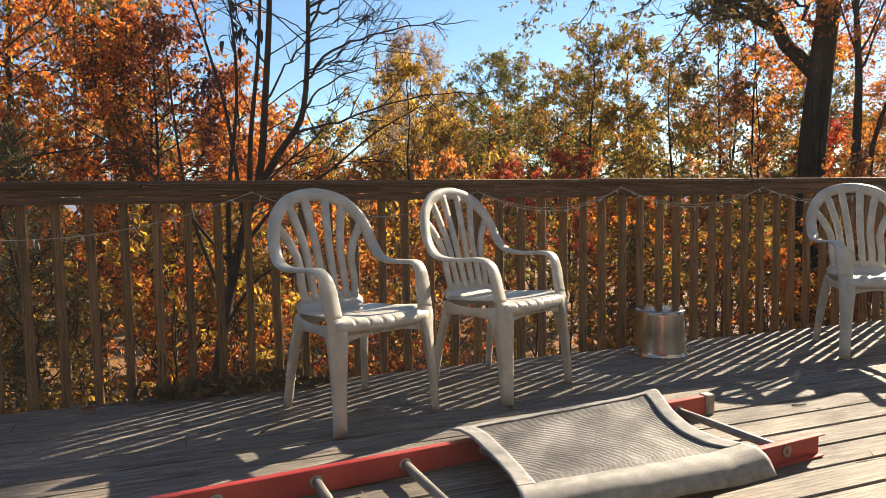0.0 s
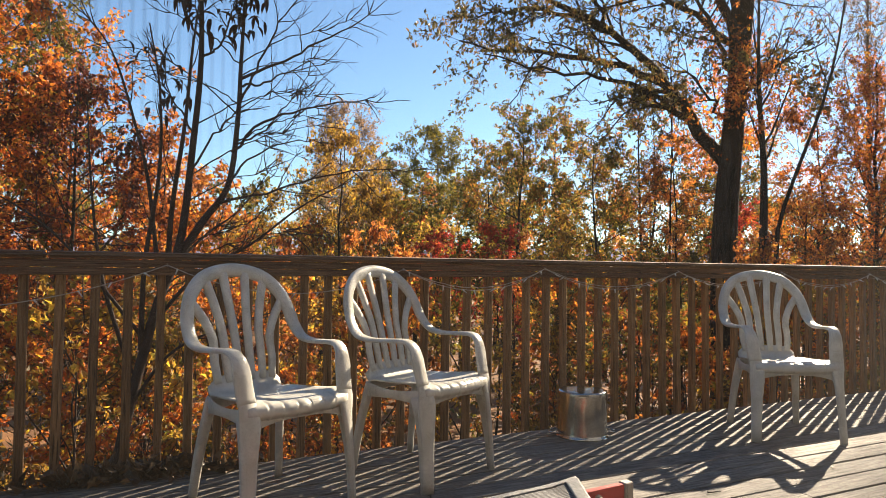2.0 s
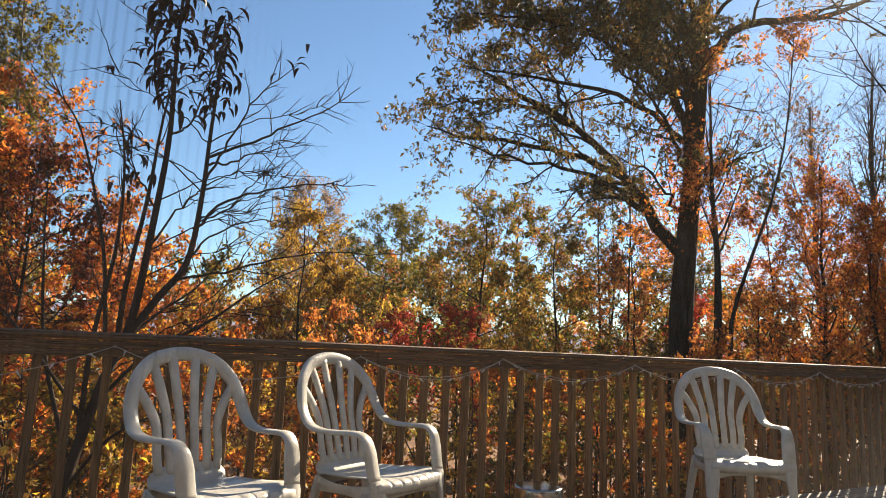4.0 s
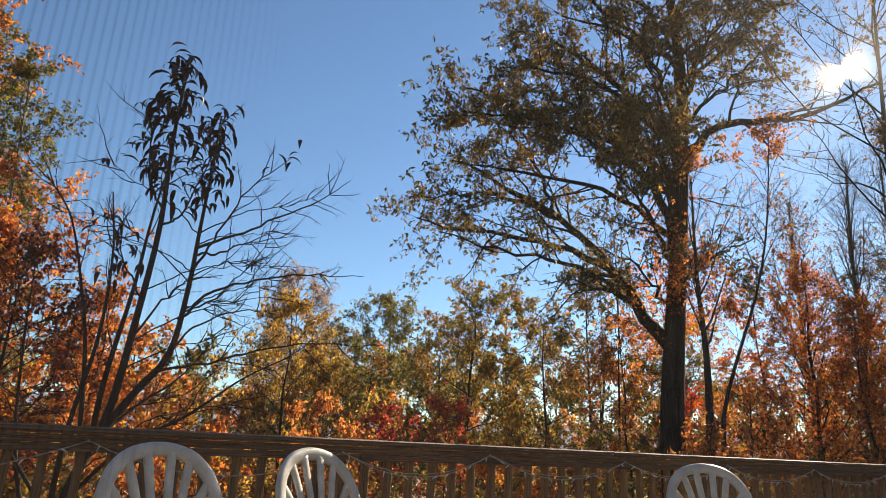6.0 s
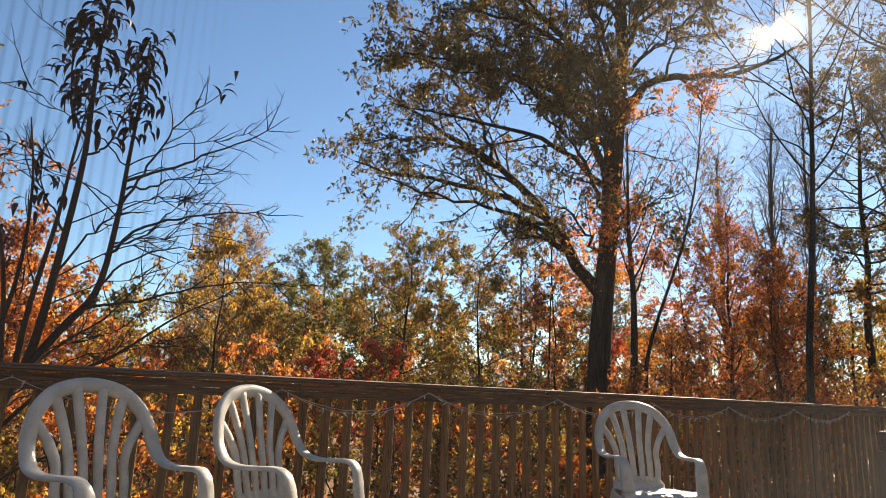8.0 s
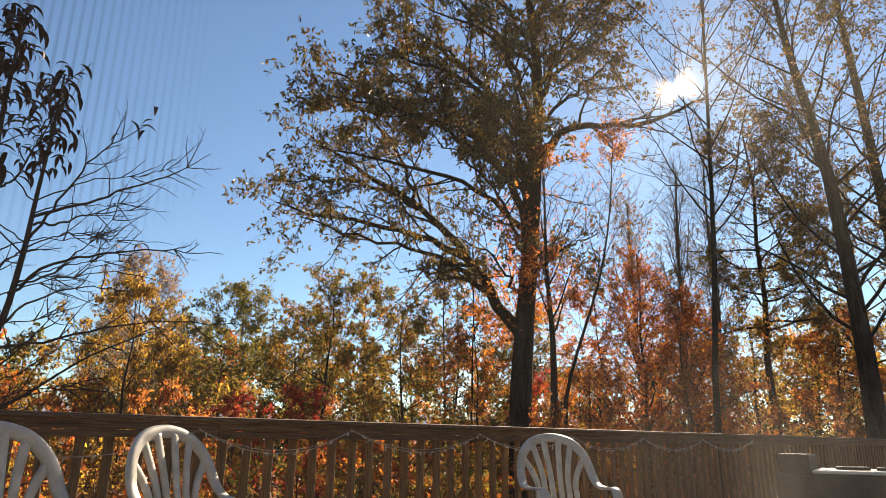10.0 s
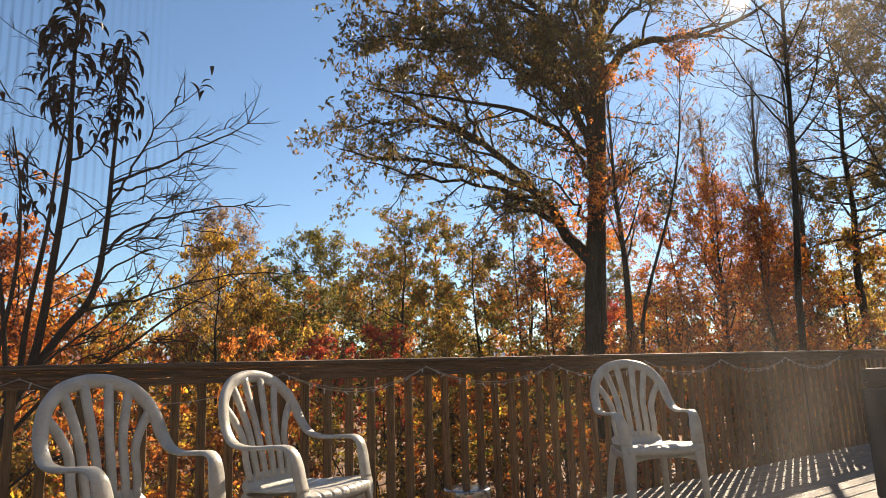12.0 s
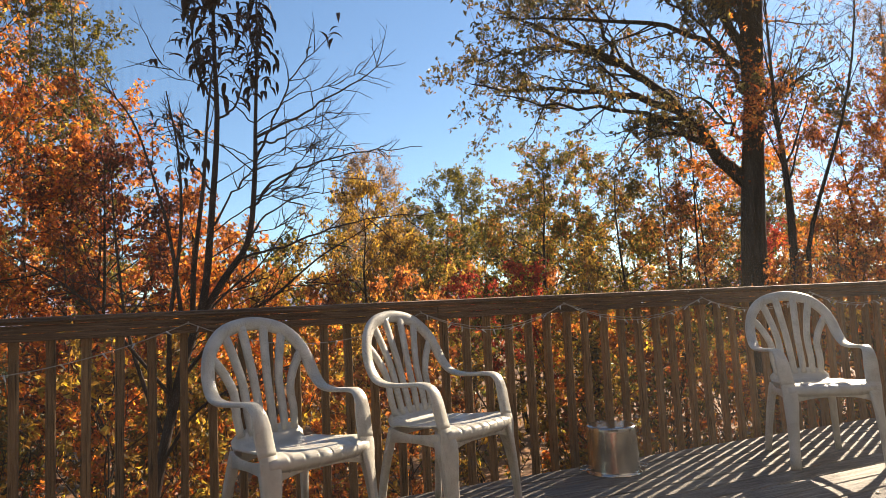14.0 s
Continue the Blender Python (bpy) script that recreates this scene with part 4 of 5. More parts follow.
# ---------------------------------------------------------------- the bare young tree beyond the railing
def bare_tree():
    rng = np.random.default_rng(4)
    foot = (-0.42, 4.25, ground_z(-0.42, 4.25) - 0.1)
    stems = [
        ([foot, (-0.30, 4.22, -1.2), (-0.17, 4.22, -0.25), (0.02, 4.25, 0.65), (0.17, 4.28, 1.12), (0.24, 4.3, 1.77), (0.285, 4.3, 2.41), (0.27, 4.28, 3.05), (0.28, 4.25, 3.72)], 0.062, 0.012),
        ([(0.15, 4.28, 1.02), (0.32, 4.32, 1.30), (0.487, 4.35, 1.567), (0.546, 4.38, 2.045), (0.563, 4.4, 2.46), (0.585, 4.4, 3.0), (0.59, 4.4, 3.40)], 0.040, 0.008),
        ([(0.10, 4.26, 0.9), (0.11, 4.12, 1.35), (0.17, 4.02, 1.9), (0.20, 3.98, 2.35), (0.24, 4.0, 2.7)], 0.028, 0.006),
        ([(0.06, 4.26, 0.78), (-0.02, 4.3, 1.5), (-0.117, 4.35, 1.94), (-0.26, 4.4, 2.4), (-0.45, 4.4, 2.66)], 0.022, 0.004),
        ([(-0.1, 4.24, 0.1), (0.12, 4.0, 0.45), (0.45, 3.9, 0.62), (0.8, 3.9, 0.72)], 0.016, 0.004),
        ([(-0.02, 4.25, 0.5), (-0.35, 4.2, 0.95), (-0.62, 4.2, 1.25), (-1.0, 4.2, 1.5)], 0.02, 0.004),
    ]
    boughs = [
        ([(0.575, 4.4, 2.28), (0.75, 4.42, 2.34), (0.908, 4.45, 2.446), (1.33, 4.5, 2.60)], 0.012, 0.003),
        ([(0.57, 4.4, 2.34), (0.82, 4.4, 2.48), (1.096, 4.4, 2.663), (1.435, 4.4, 2.903), (1.69, 4.4, 3.14)], 0.015, 0.003),
        ([(0.50, 4.36, 1.80), (0.72, 4.3, 2.03), (1.026, 4.3, 2.163), (1.45, 4.3, 2.26), (1.84, 4.3, 2.31)], 0.014, 0.003),
        ([(0.56, 4.4, 2.17), (0.70, 4.35, 2.50), (0.859, 4.3, 2.839), (1.16, 4.3, 3.18)], 0.013, 0.003),
        ([(0.285, 4.3, 2.42), (0.40, 4.28, 2.52), (0.47, 4.25, 2.75), (0.50, 4.2, 2.95)], 0.012, 0.003),
        ([(0.28, 4.3, 2.55), (0.16, 4.28, 2.75), (0.12, 4.25, 3.05), (0.05, 4.2, 3.25)], 0.012, 0.003),
        ([(0.40, 4.33, 1.42), (0.75, 4.1, 1.52), (1.2, 3.95, 1.66), (1.9, 3.9, 1.72)], 0.013, 0.003),
        ([(0.52, 4.36, 1.85), (0.75, 4.5, 2.0), (0.95, 4.6, 2.25), (1.15, 4.6, 2.55)], 0.011, 0.003),
        ([(0.25, 4.3, 1.9), (0.10, 4.4, 2.15), (-0.02, 4.45, 2.35)], 0.010, 0.003),
        ([(0.45, 4.33, 1.50), (0.62, 4.5, 1.75), (0.95, 4.6, 1.95), (1.3, 4.7, 2.0)], 0.012, 0.003),
        ([(0.24, 4.3, 1.65), (0.42, 4.45, 1.95), (0.55, 4.5, 2.1), (0.8, 4.55, 2.2)], 0.011, 0.003),
    ]
    stems += [
        ([(0.02, 4.25, 0.62), (0.30, 4.22, 0.95), (0.62, 4.15, 1.15), (0.95, 4.1, 1.42), (1.30, 4.1, 1.62)], 0.020, 0.004),
        ([(-0.05, 4.25, 0.45), (-0.04, 4.15, 1.0), (0.03, 4.1, 1.6), (0.02, 4.05, 2.1), (-0.05, 4.0, 2.5)], 0.026, 0.005),
        ([(-0.10, 4.24, 0.3), (-0.28, 4.3, 0.9), (-0.36, 4.35, 1.5), (-0.40, 4.4, 2.1)], 0.024, 0.004),
        ([(0.14, 4.28, 1.0), (0.36, 4.4, 1.22), (0.60, 4.5, 1.42), (0.85, 4.55, 1.78)], 0.016, 0.003),
    ]
    for i in range(16):
        keys = stems[i % 2][0]
        p = curve_points(keys, 60)[int(rng.integers(24, 40))]
        right = 1 if rng.uniform() < 0.8 else -1
        reach = rng.uniform(0.35, 0.95)
        y = rng.uniform(-0.35, 0.35)
        boughs.append(([tuple(p), tuple(p + (right * reach * 0.35, y * 0.4, reach * 0.24)), tuple(p + (right * reach * 0.7, y * 0.8, reach * 0.36)), tuple(p + (right * reach, y, reach * rng.uniform(0.3, 0.55)))], 0.0065, 0.0018))
    lines, ends = [], []
    for keys, a, b in stems:
        lines.append((curve_points(keys, 26), a * 0.72, b * 0.8, 8))
    for keys, a, b in boughs:
        p = curve_points(keys, 18)
        p[1:-1] += rng.normal(0, 0.006, (16, 3))
        lines.append((p, a * 0.8, b * 0.8, 6))
    for p, a, b, k in list(lines):
        if a < 0.04:
            for _ in range(7 if a < 0.02 else 6):
                i = int(rng.integers(len(p) // 3, len(p) - 1))
                way = p[i + 1] - p[i]
                tw = wander(rng, p[i], turned(rng, way / np.linalg.norm(way), rng.uniform(0.4, 0.9)), rng.uniform(0.12, 0.42), 7, 0.13, 0.05)
                lines.append((tw, 0.0045, 0.0012, 4))
                for _ in range(3):
                    j = int(rng.integers(1, 6))
                    w2 = tw[j + 1] - tw[j] if j < 6 else tw[j] - tw[j - 1]
                    lines.append((wander(rng, tw[j], turned(rng, w2 / np.linalg.norm(w2), 0.8), rng.uniform(0.04, 0.13), 4, 0.15, 0.05), 0.002, 0.0008, 3))
    base = np.array(foot)
    tree = thing("bare_tree", "young nearly bare tree with dark drooping leaves at its tips", "tree", Matrix.Translation(base))
    t = new("trunk", tubes_mesh("trunk", [(p - base, a, b, k) for p, a, b, k in lines]))
    t.data.materials.append(REDBARK)
    t.parent = tree
    # long hanging leaves, in whorls about the tips
    bm = bmesh.new()

    def hang(p, n, spread, long):
        for _ in range(n):
            q = Vector(p) + Vector(rng.normal(0, spread, 3))
            az = rng.uniform(0, 2 * math.pi)
            out = Vector((math.cos(az), math.sin(az), 0))
            l = long * rng.uniform(0.7, 1.25)
            side = out.cross(Vector((0, 0, 1)))
            prev = None
            e = rng.uniform(-0.2, 0.6)
            for i in range(6):
                f = i / 5
                w = 0.0145 * math.sin(math.pi * min(1, f * 0.93 + 0.05)) * l / 0.14
                pair = (bm.verts.new(q + side * w + Vector((0, 0, w * 0.3))), bm.verts.new(q - side * w + Vector((0, 0, w * 0.3))))
                if prev:
                    bm.faces.new((prev[0], prev[1], pair[1], pair[0]))
                prev = pair
                q = q + (out * math.cos(e) + Vector((0, 0, math.sin(e)))) * l / 5
                e -= 0.42

    for z in np.linspace(2.72, 3.74, 17):
        hang((0.275 + rng.normal(0, 0.03) - 0.10 * max(0, 3.3 - z), 4.27, z), 10, 0.045 + 0.075 * min(1, max(0, 3.75 - z)), 0.165)
    for z in np.linspace(2.75, 3.42, 11):
        hang((0.575, 4.4, z), 10, 0.03 + 0.07 * min(1, max(0, 3.5 - z)), 0.155)
    for z in (2.7, 2.82, 2.95, 3.1, 3.2):
        hang((0.28 - (z - 2.55) * 0.32, 4.23, z), 6, 0.04, 0.13)
    for z in (2.6, 2.75, 2.9):
        hang((0.43 + (z - 2.6) * 0.25, 4.22, z), 5, 0.04, 0.12)
    for p, n in (((0.0, 4.3, 2.41), 9), ((0.145, 4.28, 2.2), 8), ((0.06, 4.3, 2.06), 9), ((0.08, 4.3, 2.28), 7), ((-0.12, 4.35, 2.35), 4), ((1.15, 4.3, 3.17), 5), ((1.0, 4.3, 3.08), 1), ((1.05, 4.4, 2.3), 2), ((0.9, 4.3, 2.14), 2), ((1.2, 4.3, 2.2), 3), ((0.6, 4.3, 2.02), 1)):
        hang(p, n, 0.05, 0.125)
    ob = new("crown", mesh_of(bm, "crown"))
    ob.data.transform(Matrix.Translation(-Vector(base)))
    ob.data.materials.append(L_DARK)
    ob.parent = tree


bare_tree()

# ---------------------------------------------------------------- the large oak
def oak():
    rng = np.random.default_rng(12)
    x, y = 10.36, 8.72
    z0 = ground_z(x, y)
    trunk = curve_points([(x, y, z0), (x, y, 1.26), (10.43, 8.62, 3.21), (10.55, 8.49, 5.08), (10.66, 8.36, 7.08), (10.72, 8.27, 9.25), (10.62, 8.4, 11.7), (10.6, 8.3, 13.5)], 30)
    keys = [
        ([(10.44, 8.62, 3.0), (9.98, 9.15, 4.0), (9.67, 9.45, 4.73), (8.84, 10.2, 5.93), (7.72, 11.06, 6.86), (6.7, 11.6, 7.5)], 0.15, 0.02),
        ([(9.67, 9.45, 4.73), (8.65, 10.36, 5.4), (7.44, 11.25, 5.6), (6.2, 12.0, 5.9)], 0.09, 0.015),
        ([(10.6, 8.4, 7.1), (11.2, 7.6, 7.86), (12.01, 6.36, 7.82), (12.9, 5.27, 8.3)], 0.11, 0.02),
        ([(10.5, 8.5, 5.6), (9.6, 8.6, 6.8), (8.4, 9.0, 7.9), (7.2, 9.6, 8.6)], 0.10, 0.015),
        ([(10.6, 8.4, 7.6), (9.8, 9.2, 9.0), (8.8, 10.0, 10.2), (7.8, 10.8, 10.8)], 0.09, 0.015),
        ([(10.7, 8.3, 8.6), (10.0, 7.8, 10.2), (9.2, 7.6, 11.6)], 0.08, 0.015),
        ([(10.7, 8.3, 8.9), (11.3, 7.8, 10.2), (11.9, 7.4, 11.5)], 0.08, 0.015),
        ([(10.65, 8.3, 9.8), (10.3, 9.0, 11.4), (9.8, 9.8, 12.6)], 0.07, 0.015),
        ([(10.5, 8.5, 6.2), (10.9, 9.4, 7.4), (11.3, 10.4, 8.3)], 0.07, 0.015),
        ([(10.45, 8.6, 4.9), (9.8, 8.0, 5.9), (9.1, 7.5, 6.6), (8.3, 7.2, 7.0)], 0.06, 0.012),
        ([(10.6, 8.4, 7.9), (9.7, 8.1, 8.9), (8.7, 8.3, 9.6), (7.6, 8.9, 10.0)], 0.07, 0.012),
        ([(10.4, 8.7, 4.2), (10.9, 8.0, 4.9), (11.4, 7.3, 5.3)], 0.04, 0.01),
        ([(8.84, 10.2, 5.93), (8.1, 10.3, 7.2), (7.2, 10.7, 8.2)], 0.05, 0.012),
        ([(10.7, 8.3, 10.4), (11.4, 7.7, 11.6), (12.1, 7.0, 12.3)], 0.05, 0.012),
        ([(10.55, 8.5, 6.4), (9.2, 9.0, 7.2), (7.5, 9.3, 7.7), (5.9, 9.7, 8.0)], 0.07, 0.012),
        ([(10.5, 8.5, 5.4), (9.3, 9.0, 6.2), (7.6, 9.6, 6.5), (6.0, 10.2, 6.6)], 0.07, 0.012),
        ([(9.95, 9.15, 4.0), (8.8, 9.6, 4.7), (7.2, 10.0, 4.9), (5.9, 10.4, 5.1)], 0.06, 0.012),
        ([(10.6, 8.4, 7.2), (9.4, 8.4, 8.1), (8.1, 8.4, 8.7), (7.0, 8.7, 9.1)], 0.06, 0.012),
        ([(10.45, 8.6, 4.9), (9.7, 8.4, 5.6), (8.8, 8.3, 6.2), (7.7, 8.6, 6.9)], 0.05, 0.012),
        ([(10.5, 8.5, 5.8), (9.8, 7.9, 7.0), (9.0, 7.5, 8.1), (8.3, 7.4, 8.9)], 0.05, 0.012),
        ([(10.7, 8.3, 8.2), (10.2, 7.4, 8.9), (10.0, 6.6, 9.4)], 0.05, 0.012),
        ([(10.7, 8.3, 9.3), (9.3, 8.9, 10.5), (8.0, 9.3, 11.4), (6.9, 9.6, 11.8)], 0.06, 0.012),
        ([(10.4, 8.7, 4.0), (9.3, 8.4, 4.5), (8.3, 8.6, 4.8)], 0.035, 0.01),
        ([(10.7, 8.3, 8.7), (11.4, 7.6, 9.8), (12.0, 7.0, 10.5)], 0.05, 0.012),
        ([(10.7, 8.3, 8.0), (11.2, 7.5, 8.8), (11.6, 6.9, 9.4)], 0.05, 0.012),
        ([(10.6, 8.4, 6.8), (8.6, 8.6, 7.2), (7.1, 8.9, 7.3), (5.7, 9.4, 7.25)], 0.06, 0.012),
        ([(10.65, 8.4, 7.4), (8.6, 8.3, 8.1), (7.3, 8.4, 8.2), (6.1, 8.7, 8.0)], 0.06, 0.012),
        ([(8.84, 10.2, 5.93), (7.5, 10.4, 6.2), (6.4, 10.6, 6.1), (5.7, 10.7, 5.8)], 0.05, 0.012),
    ]
    lines, anchors, mains = [(trunk, 0.27, 0.05, 12)], [], []
    for k, a, b in keys:
        p = curve_points(k, 14)
        p[1:-1] += rng.normal(0, 0.04, (12, 3))
        lines.append((p, a, b, 7))
        if k[-1][1] > 5.5:
            mains.append((p, a, b))
            anchors.append(p[8:])
        else:
            branch_out(rng, [(p, a, b)], 12, 4, 1.3, 0.05, lines, [], 0.3)   # a nearly bare bough
    branch_out(rng, mains, 15, 8, 1.6, 0.03, lines, anchors, 0.2)
    plant("oak_tree", "large oak with olive and brown leaves against the sky", "tree", lines, anchors, L_OLIVE, BARK, 76000, 0.104, 31, 0.08, slim=0.40, cluster=5, fuller_below=7.6)


oak()
# orange leaves climbing the oak's trunk
rng = np.random.default_rng(77)
lines, anchors = [], []
vine = curve_points([(10.28, 8.42, ground_z(10.3, 8.4)), (10.28, 8.42, 1.3), (10.34, 8.33, 3.2), (10.40, 8.26, 4.6), (10.46, 8.18, 5.9)], 24)
lines.append((vine, 0.022, 0.008, 6))
branch_out(rng, [(vine[10:], 0.02, 0.01)], 34, 5, 1.4, 0.02, lines, anchors, 0.0)
plant("climbing_vine", "orange-leaved vine climbing the oak's trunk", "vine", lines, anchors, L_MAPLE, REDBARK, 7000, 0.072, 78, 0.2)

# ---------------------------------------------------------------- trees further off
WOODS = "trees beyond the deck"


def tree(kind, x, y, top, radius, leaf_mat, leaves, size, seed, label, **more):
    grown(kind, label, "tree", x, y, ground_z(x, y) - 0.05, top, radius, leaf_mat, more.pop("bark", BARK), int(leaves * 1.75), size * 0.70, seed, group=WOODS, **more)


# beside the oak
tree("slender_tree", 10.0, 7.58, 6.3, 1.3, L_RUST, 3600, 0.080, 101, "slender dark tree with few rust leaves beside the oak", trunk=0.10, limbs=14, first=0.5, up=0.9, cone=0.1, keys=[(9.99, 7.56, 1.0), (9.95, 7.5, 2.8), (9.9, 7.55, 4.3), (9.85, 7.5, 6.3)], twigs=6, spread=0.04)
tree("slender_tree", 10.12, 7.44, 6.0, 1.3, L_RUST, 3200, 0.080, 151, "slender leaning tree with few rust leaves beside the oak", trunk=0.05, limbs=14, first=0.6, up=0.9, cone=0.1, keys=[(10.12, 7.42, 1.2), (10.34, 7.26, 2.5), (10.75, 6.93, 4.0), (11.0, 6.75, 5.4), (11.1, 6.6, 7.2)], twigs=6, spread=0.04)
tree("maple_tree", 13.6, 7.75, 5.75, 2.5, L_MAPLE, 17000, 0.076, 102, "pointed orange-red maple in full autumn colour", trunk=0.08, limbs=42, first=0.12, cone=0.75, up=0.55, subs=8, twigs=5)
tree("maple_tree", 13.9, 6.95, 4.25, 1.9, L_MAPLE, 13000, 0.072, 103, "smaller orange-red maple in full autumn colour", trunk=0.06, limbs=30, first=0.15, cone=0.5, up=0.5, subs=8)
tree("maple_tree", 13.1, 8.6, 4.7, 1.9, L_MAPLE, 12000, 0.072, 104, "young orange maple with dull reddish tips", trunk=0.06, limbs=28, first=0.15, cone=0.4, subs=8)
tree("maple_tree", 15.3, 7.3, 3.7, 2.0, L_RUST, 7920, 0.094, 152, "low spreading rust-coloured maple tree", trunk=0.06, limbs=26, first=0.2, cone=0.3)
tree("maple_tree", 11.0, 7.6, 2.5, 1.2, L_RUST, 3024, 0.083, 153, "low rust-coloured maple sapling", trunk=0.04, limbs=20, first=0.3, cone=0.3)
tree("bare_grey_tree", 19.0, 9.6, 10.2, 2.5, L_TWIG, 4500, 0.070, 105, "tall grey tree with a thin twiggy crown", trunk=0.15, limbs=38, first=0.3, up=0.95, rise=0.1, cone=0.3, bark=GREYBARK, subs=9, twigs=6, wob=0.5)
tree("bare_grey_tree", 17.9, 10.6, 9.0, 2.1, L_TWIG, 4000, 0.070, 106, "tall grey tree with a thin twiggy crown", trunk=0.13, limbs=32, first=0.3, up=0.95, rise=0.1, cone=0.3, bark=GREYBARK, subs=9, twigs=6, wob=0.5)
tree("bare_grey_tree", 19.6, 8.7, 10.4, 2.4, L_TWIG, 4000, 0.070, 107, "tall grey tree with a thin twiggy crown", trunk=0.13, limbs=32, first=0.3, up=0.95, rise=0.1, cone=0.3, bark=GREYBARK, subs=9, twigs=6, wob=0.5)
tree("thin_tall_tree", 8.72, 3.84, 9.2, 2.8, L_TWIG, 1500, 0.06, 108, "tall thin dark trunk with spreading nearly bare branches", trunk=0.058, limbs=26, first=0.45, up=0.6, rise=0.06, cone=0.1, keys=[(8.72, 3.8, 1.14), (8.79, 3.65, 3.2), (8.84, 3.55, 5.1), (8.88, 3.45, 7.2), (8.8, 3.3, 9.2)], subs=7, twigs=5, spread=0.03)
# dark trees by the far end of the deck
tree("leaning_tree", 14.3, 3.45, 12.5, 3.4, L_OLIVE, 15000, 0.085, 109, "tall dark leaning tree with olive brown leaves", stout=0.26, trunk=0.24, limbs=30, first=0.35, up=0.55, cone=0.2, keys=[(14.3, 3.42, 1.0), (14.3, 3.42, 3.2), (14.25, 3.55, 6.5), (14.13, 3.9, 9.4), (14.1, 4.1, 12.5)], subs=8, twigs=5)
tree("leaning_tree", 16.4, 3.0, 13.0, 3.2, L_OLIVE, 13000, 0.090, 110, "tall dark leaning tree with olive brown leaves", stout=0.26, trunk=0.22, limbs=28, first=0.4, up=0.55, cone=0.2, keys=[(16.4, 3.0, 1.0), (16.4, 3.1, 4.0), (16.4, 3.16, 7.0), (16.37, 3.3, 10.8), (16.3, 3.4, 13.0)], subs=8, twigs=5)
tree("dark_tree", 16.5, 6.2, 9.4, 2.1, L_OLIVE, 19000, 0.090, 111, "dark olive tree with dense drooping leaves", trunk=0.14, limbs=34, first=0.55, cone=0.1, up=0.05, subs=8)
tree("dark_tree", 18.6, 4.6, 7.2, 2.5, L_OLIVE, 8500, 0.115, 154, "dark olive tree with dense drooping leaves", trunk=0.14, limbs=26, first=0.35, cone=0.1, up=0.05)
tree("gold_tree", 16.4, 6.5, 3.9, 1.9, L_GOLD, 7200, 0.099, 112, "small tree with golden yellow leaves", trunk=0.08, limbs=24, first=0.25)
tree("gold_tree", 18.2, 5.4, 3.9, 2.3, L_GOLD, 7920, 0.105, 113, "small tree with rust and gold leaves", trunk=0.09, limbs=24, first=0.25)
tree("gold_tree", 15.2, 4.4, 3.2, 2.0, L_RUST, 6480, 0.094, 155, "small tree with rust and gold leaves", trunk=0.07, limbs=24, first=0.25)
tree("gold_tree", 21.5, 6.9, 4.2, 2.6, L_GOLD, 5040, 0.120, 114, "small tree with golden yellow leaves", trunk=0.09, limbs=22, first=0.25)
# middle
tree("gold_tree", 3.6, 12.0, 3.65, 1.7, L_GOLD, 9000, 0.105, 120, "golden and orange young tree with long drooping leaves", trunk=0.05, limbs=24, first=0.25, cone=0.35, slim=0.42, droop=0.8)
tree("gold_tree", 2.9, 12.6, 1.9, 1.0, L_RUST, 5000, 0.100, 121, "orange-brown young tree with long drooping leaves", trunk=0.04, limbs=20, first=0.25, slim=0.45, droop=0.8)
tree("gold_tree", 4.7, 12.9, 2.7, 1.2, L_GOLD, 5000, 0.105, 156, "golden young tree with long drooping leaves", trunk=0.04, limbs=20, first=0.25, slim=0.45, droop=0.8)
tree("thin_crowned_tree", 6.0, 18.9, 5.9, 1.6, L_TWIG, 9000, 0.085, 122, "thin-crowned tree with small pinkish leaves", trunk=0.06, limbs=34, first=0.5, up=0.25, cone=0.1, bark=GREYBARK, subs=8, twigs=5)
tree("green_tree", 17.7, 37.5, 9.3, 3.6, L_GREEN, 11000, 0.200, 123, "grey-green tree still in leaf", trunk=0.22, limbs=26, first=0.3, cone=0.15, bark=GREYBARK)
tree("green_tree", 14.6, 38.9, 7.8, 3.2, L_GREEN, 8000, 0.200, 124, "grey-green tree still in leaf", trunk=0.2, limbs=24, first=0.3, cone=0.15, bark=GREYBARK)
tree("green_tree", 11.6, 39.5, 6.6, 3.0, L_GREEN, 7000, 0.200, 125, "grey-green tree still in leaf", trunk=0.2, limbs=24, first=0.3, cone=0.15, bark=GREYBARK)
tree("green_tree", 20.4, 34.5, 8.4, 2.8, L_MIX, 5040, 0.210, 126, "green tree turning brown", trunk=0.2, limbs=24, first=0.3, cone=0.15)
tree("mixed_tree", 9.4, 21.4, 4.3, 2.1, L_GREEN, 9000, 0.130, 157, "olive-green tree turning brown", trunk=0.09, limbs=26, first=0.2, cone=0.2, up=0.12, rise=0.03)
tree("mixed_tree", 7.3, 20.4, 3.6, 1.9, L_MIX, 5040, 0.130, 158, "green and brown tree turning gold", trunk=0.08, limbs=24, first=0.2, cone=0.2, up=0.12, rise=0.03)
tree("mixed_tree", 11.0, 18.8, 4.1, 2.2, L_MIX, 7200, 0.120, 127, "green and brown tree turning gold", trunk=0.10, limbs=28, first=0.2, cone=0.3, up=0.12, rise=0.03)
tree("mixed_tree", 9.0, 13.9, 5.1, 2.0, L_MIX, 11000, 0.099, 128, "green and brown tree turning gold", trunk=0.08, limbs=28, first=0.2, cone=0.3, up=0.12, rise=0.03)
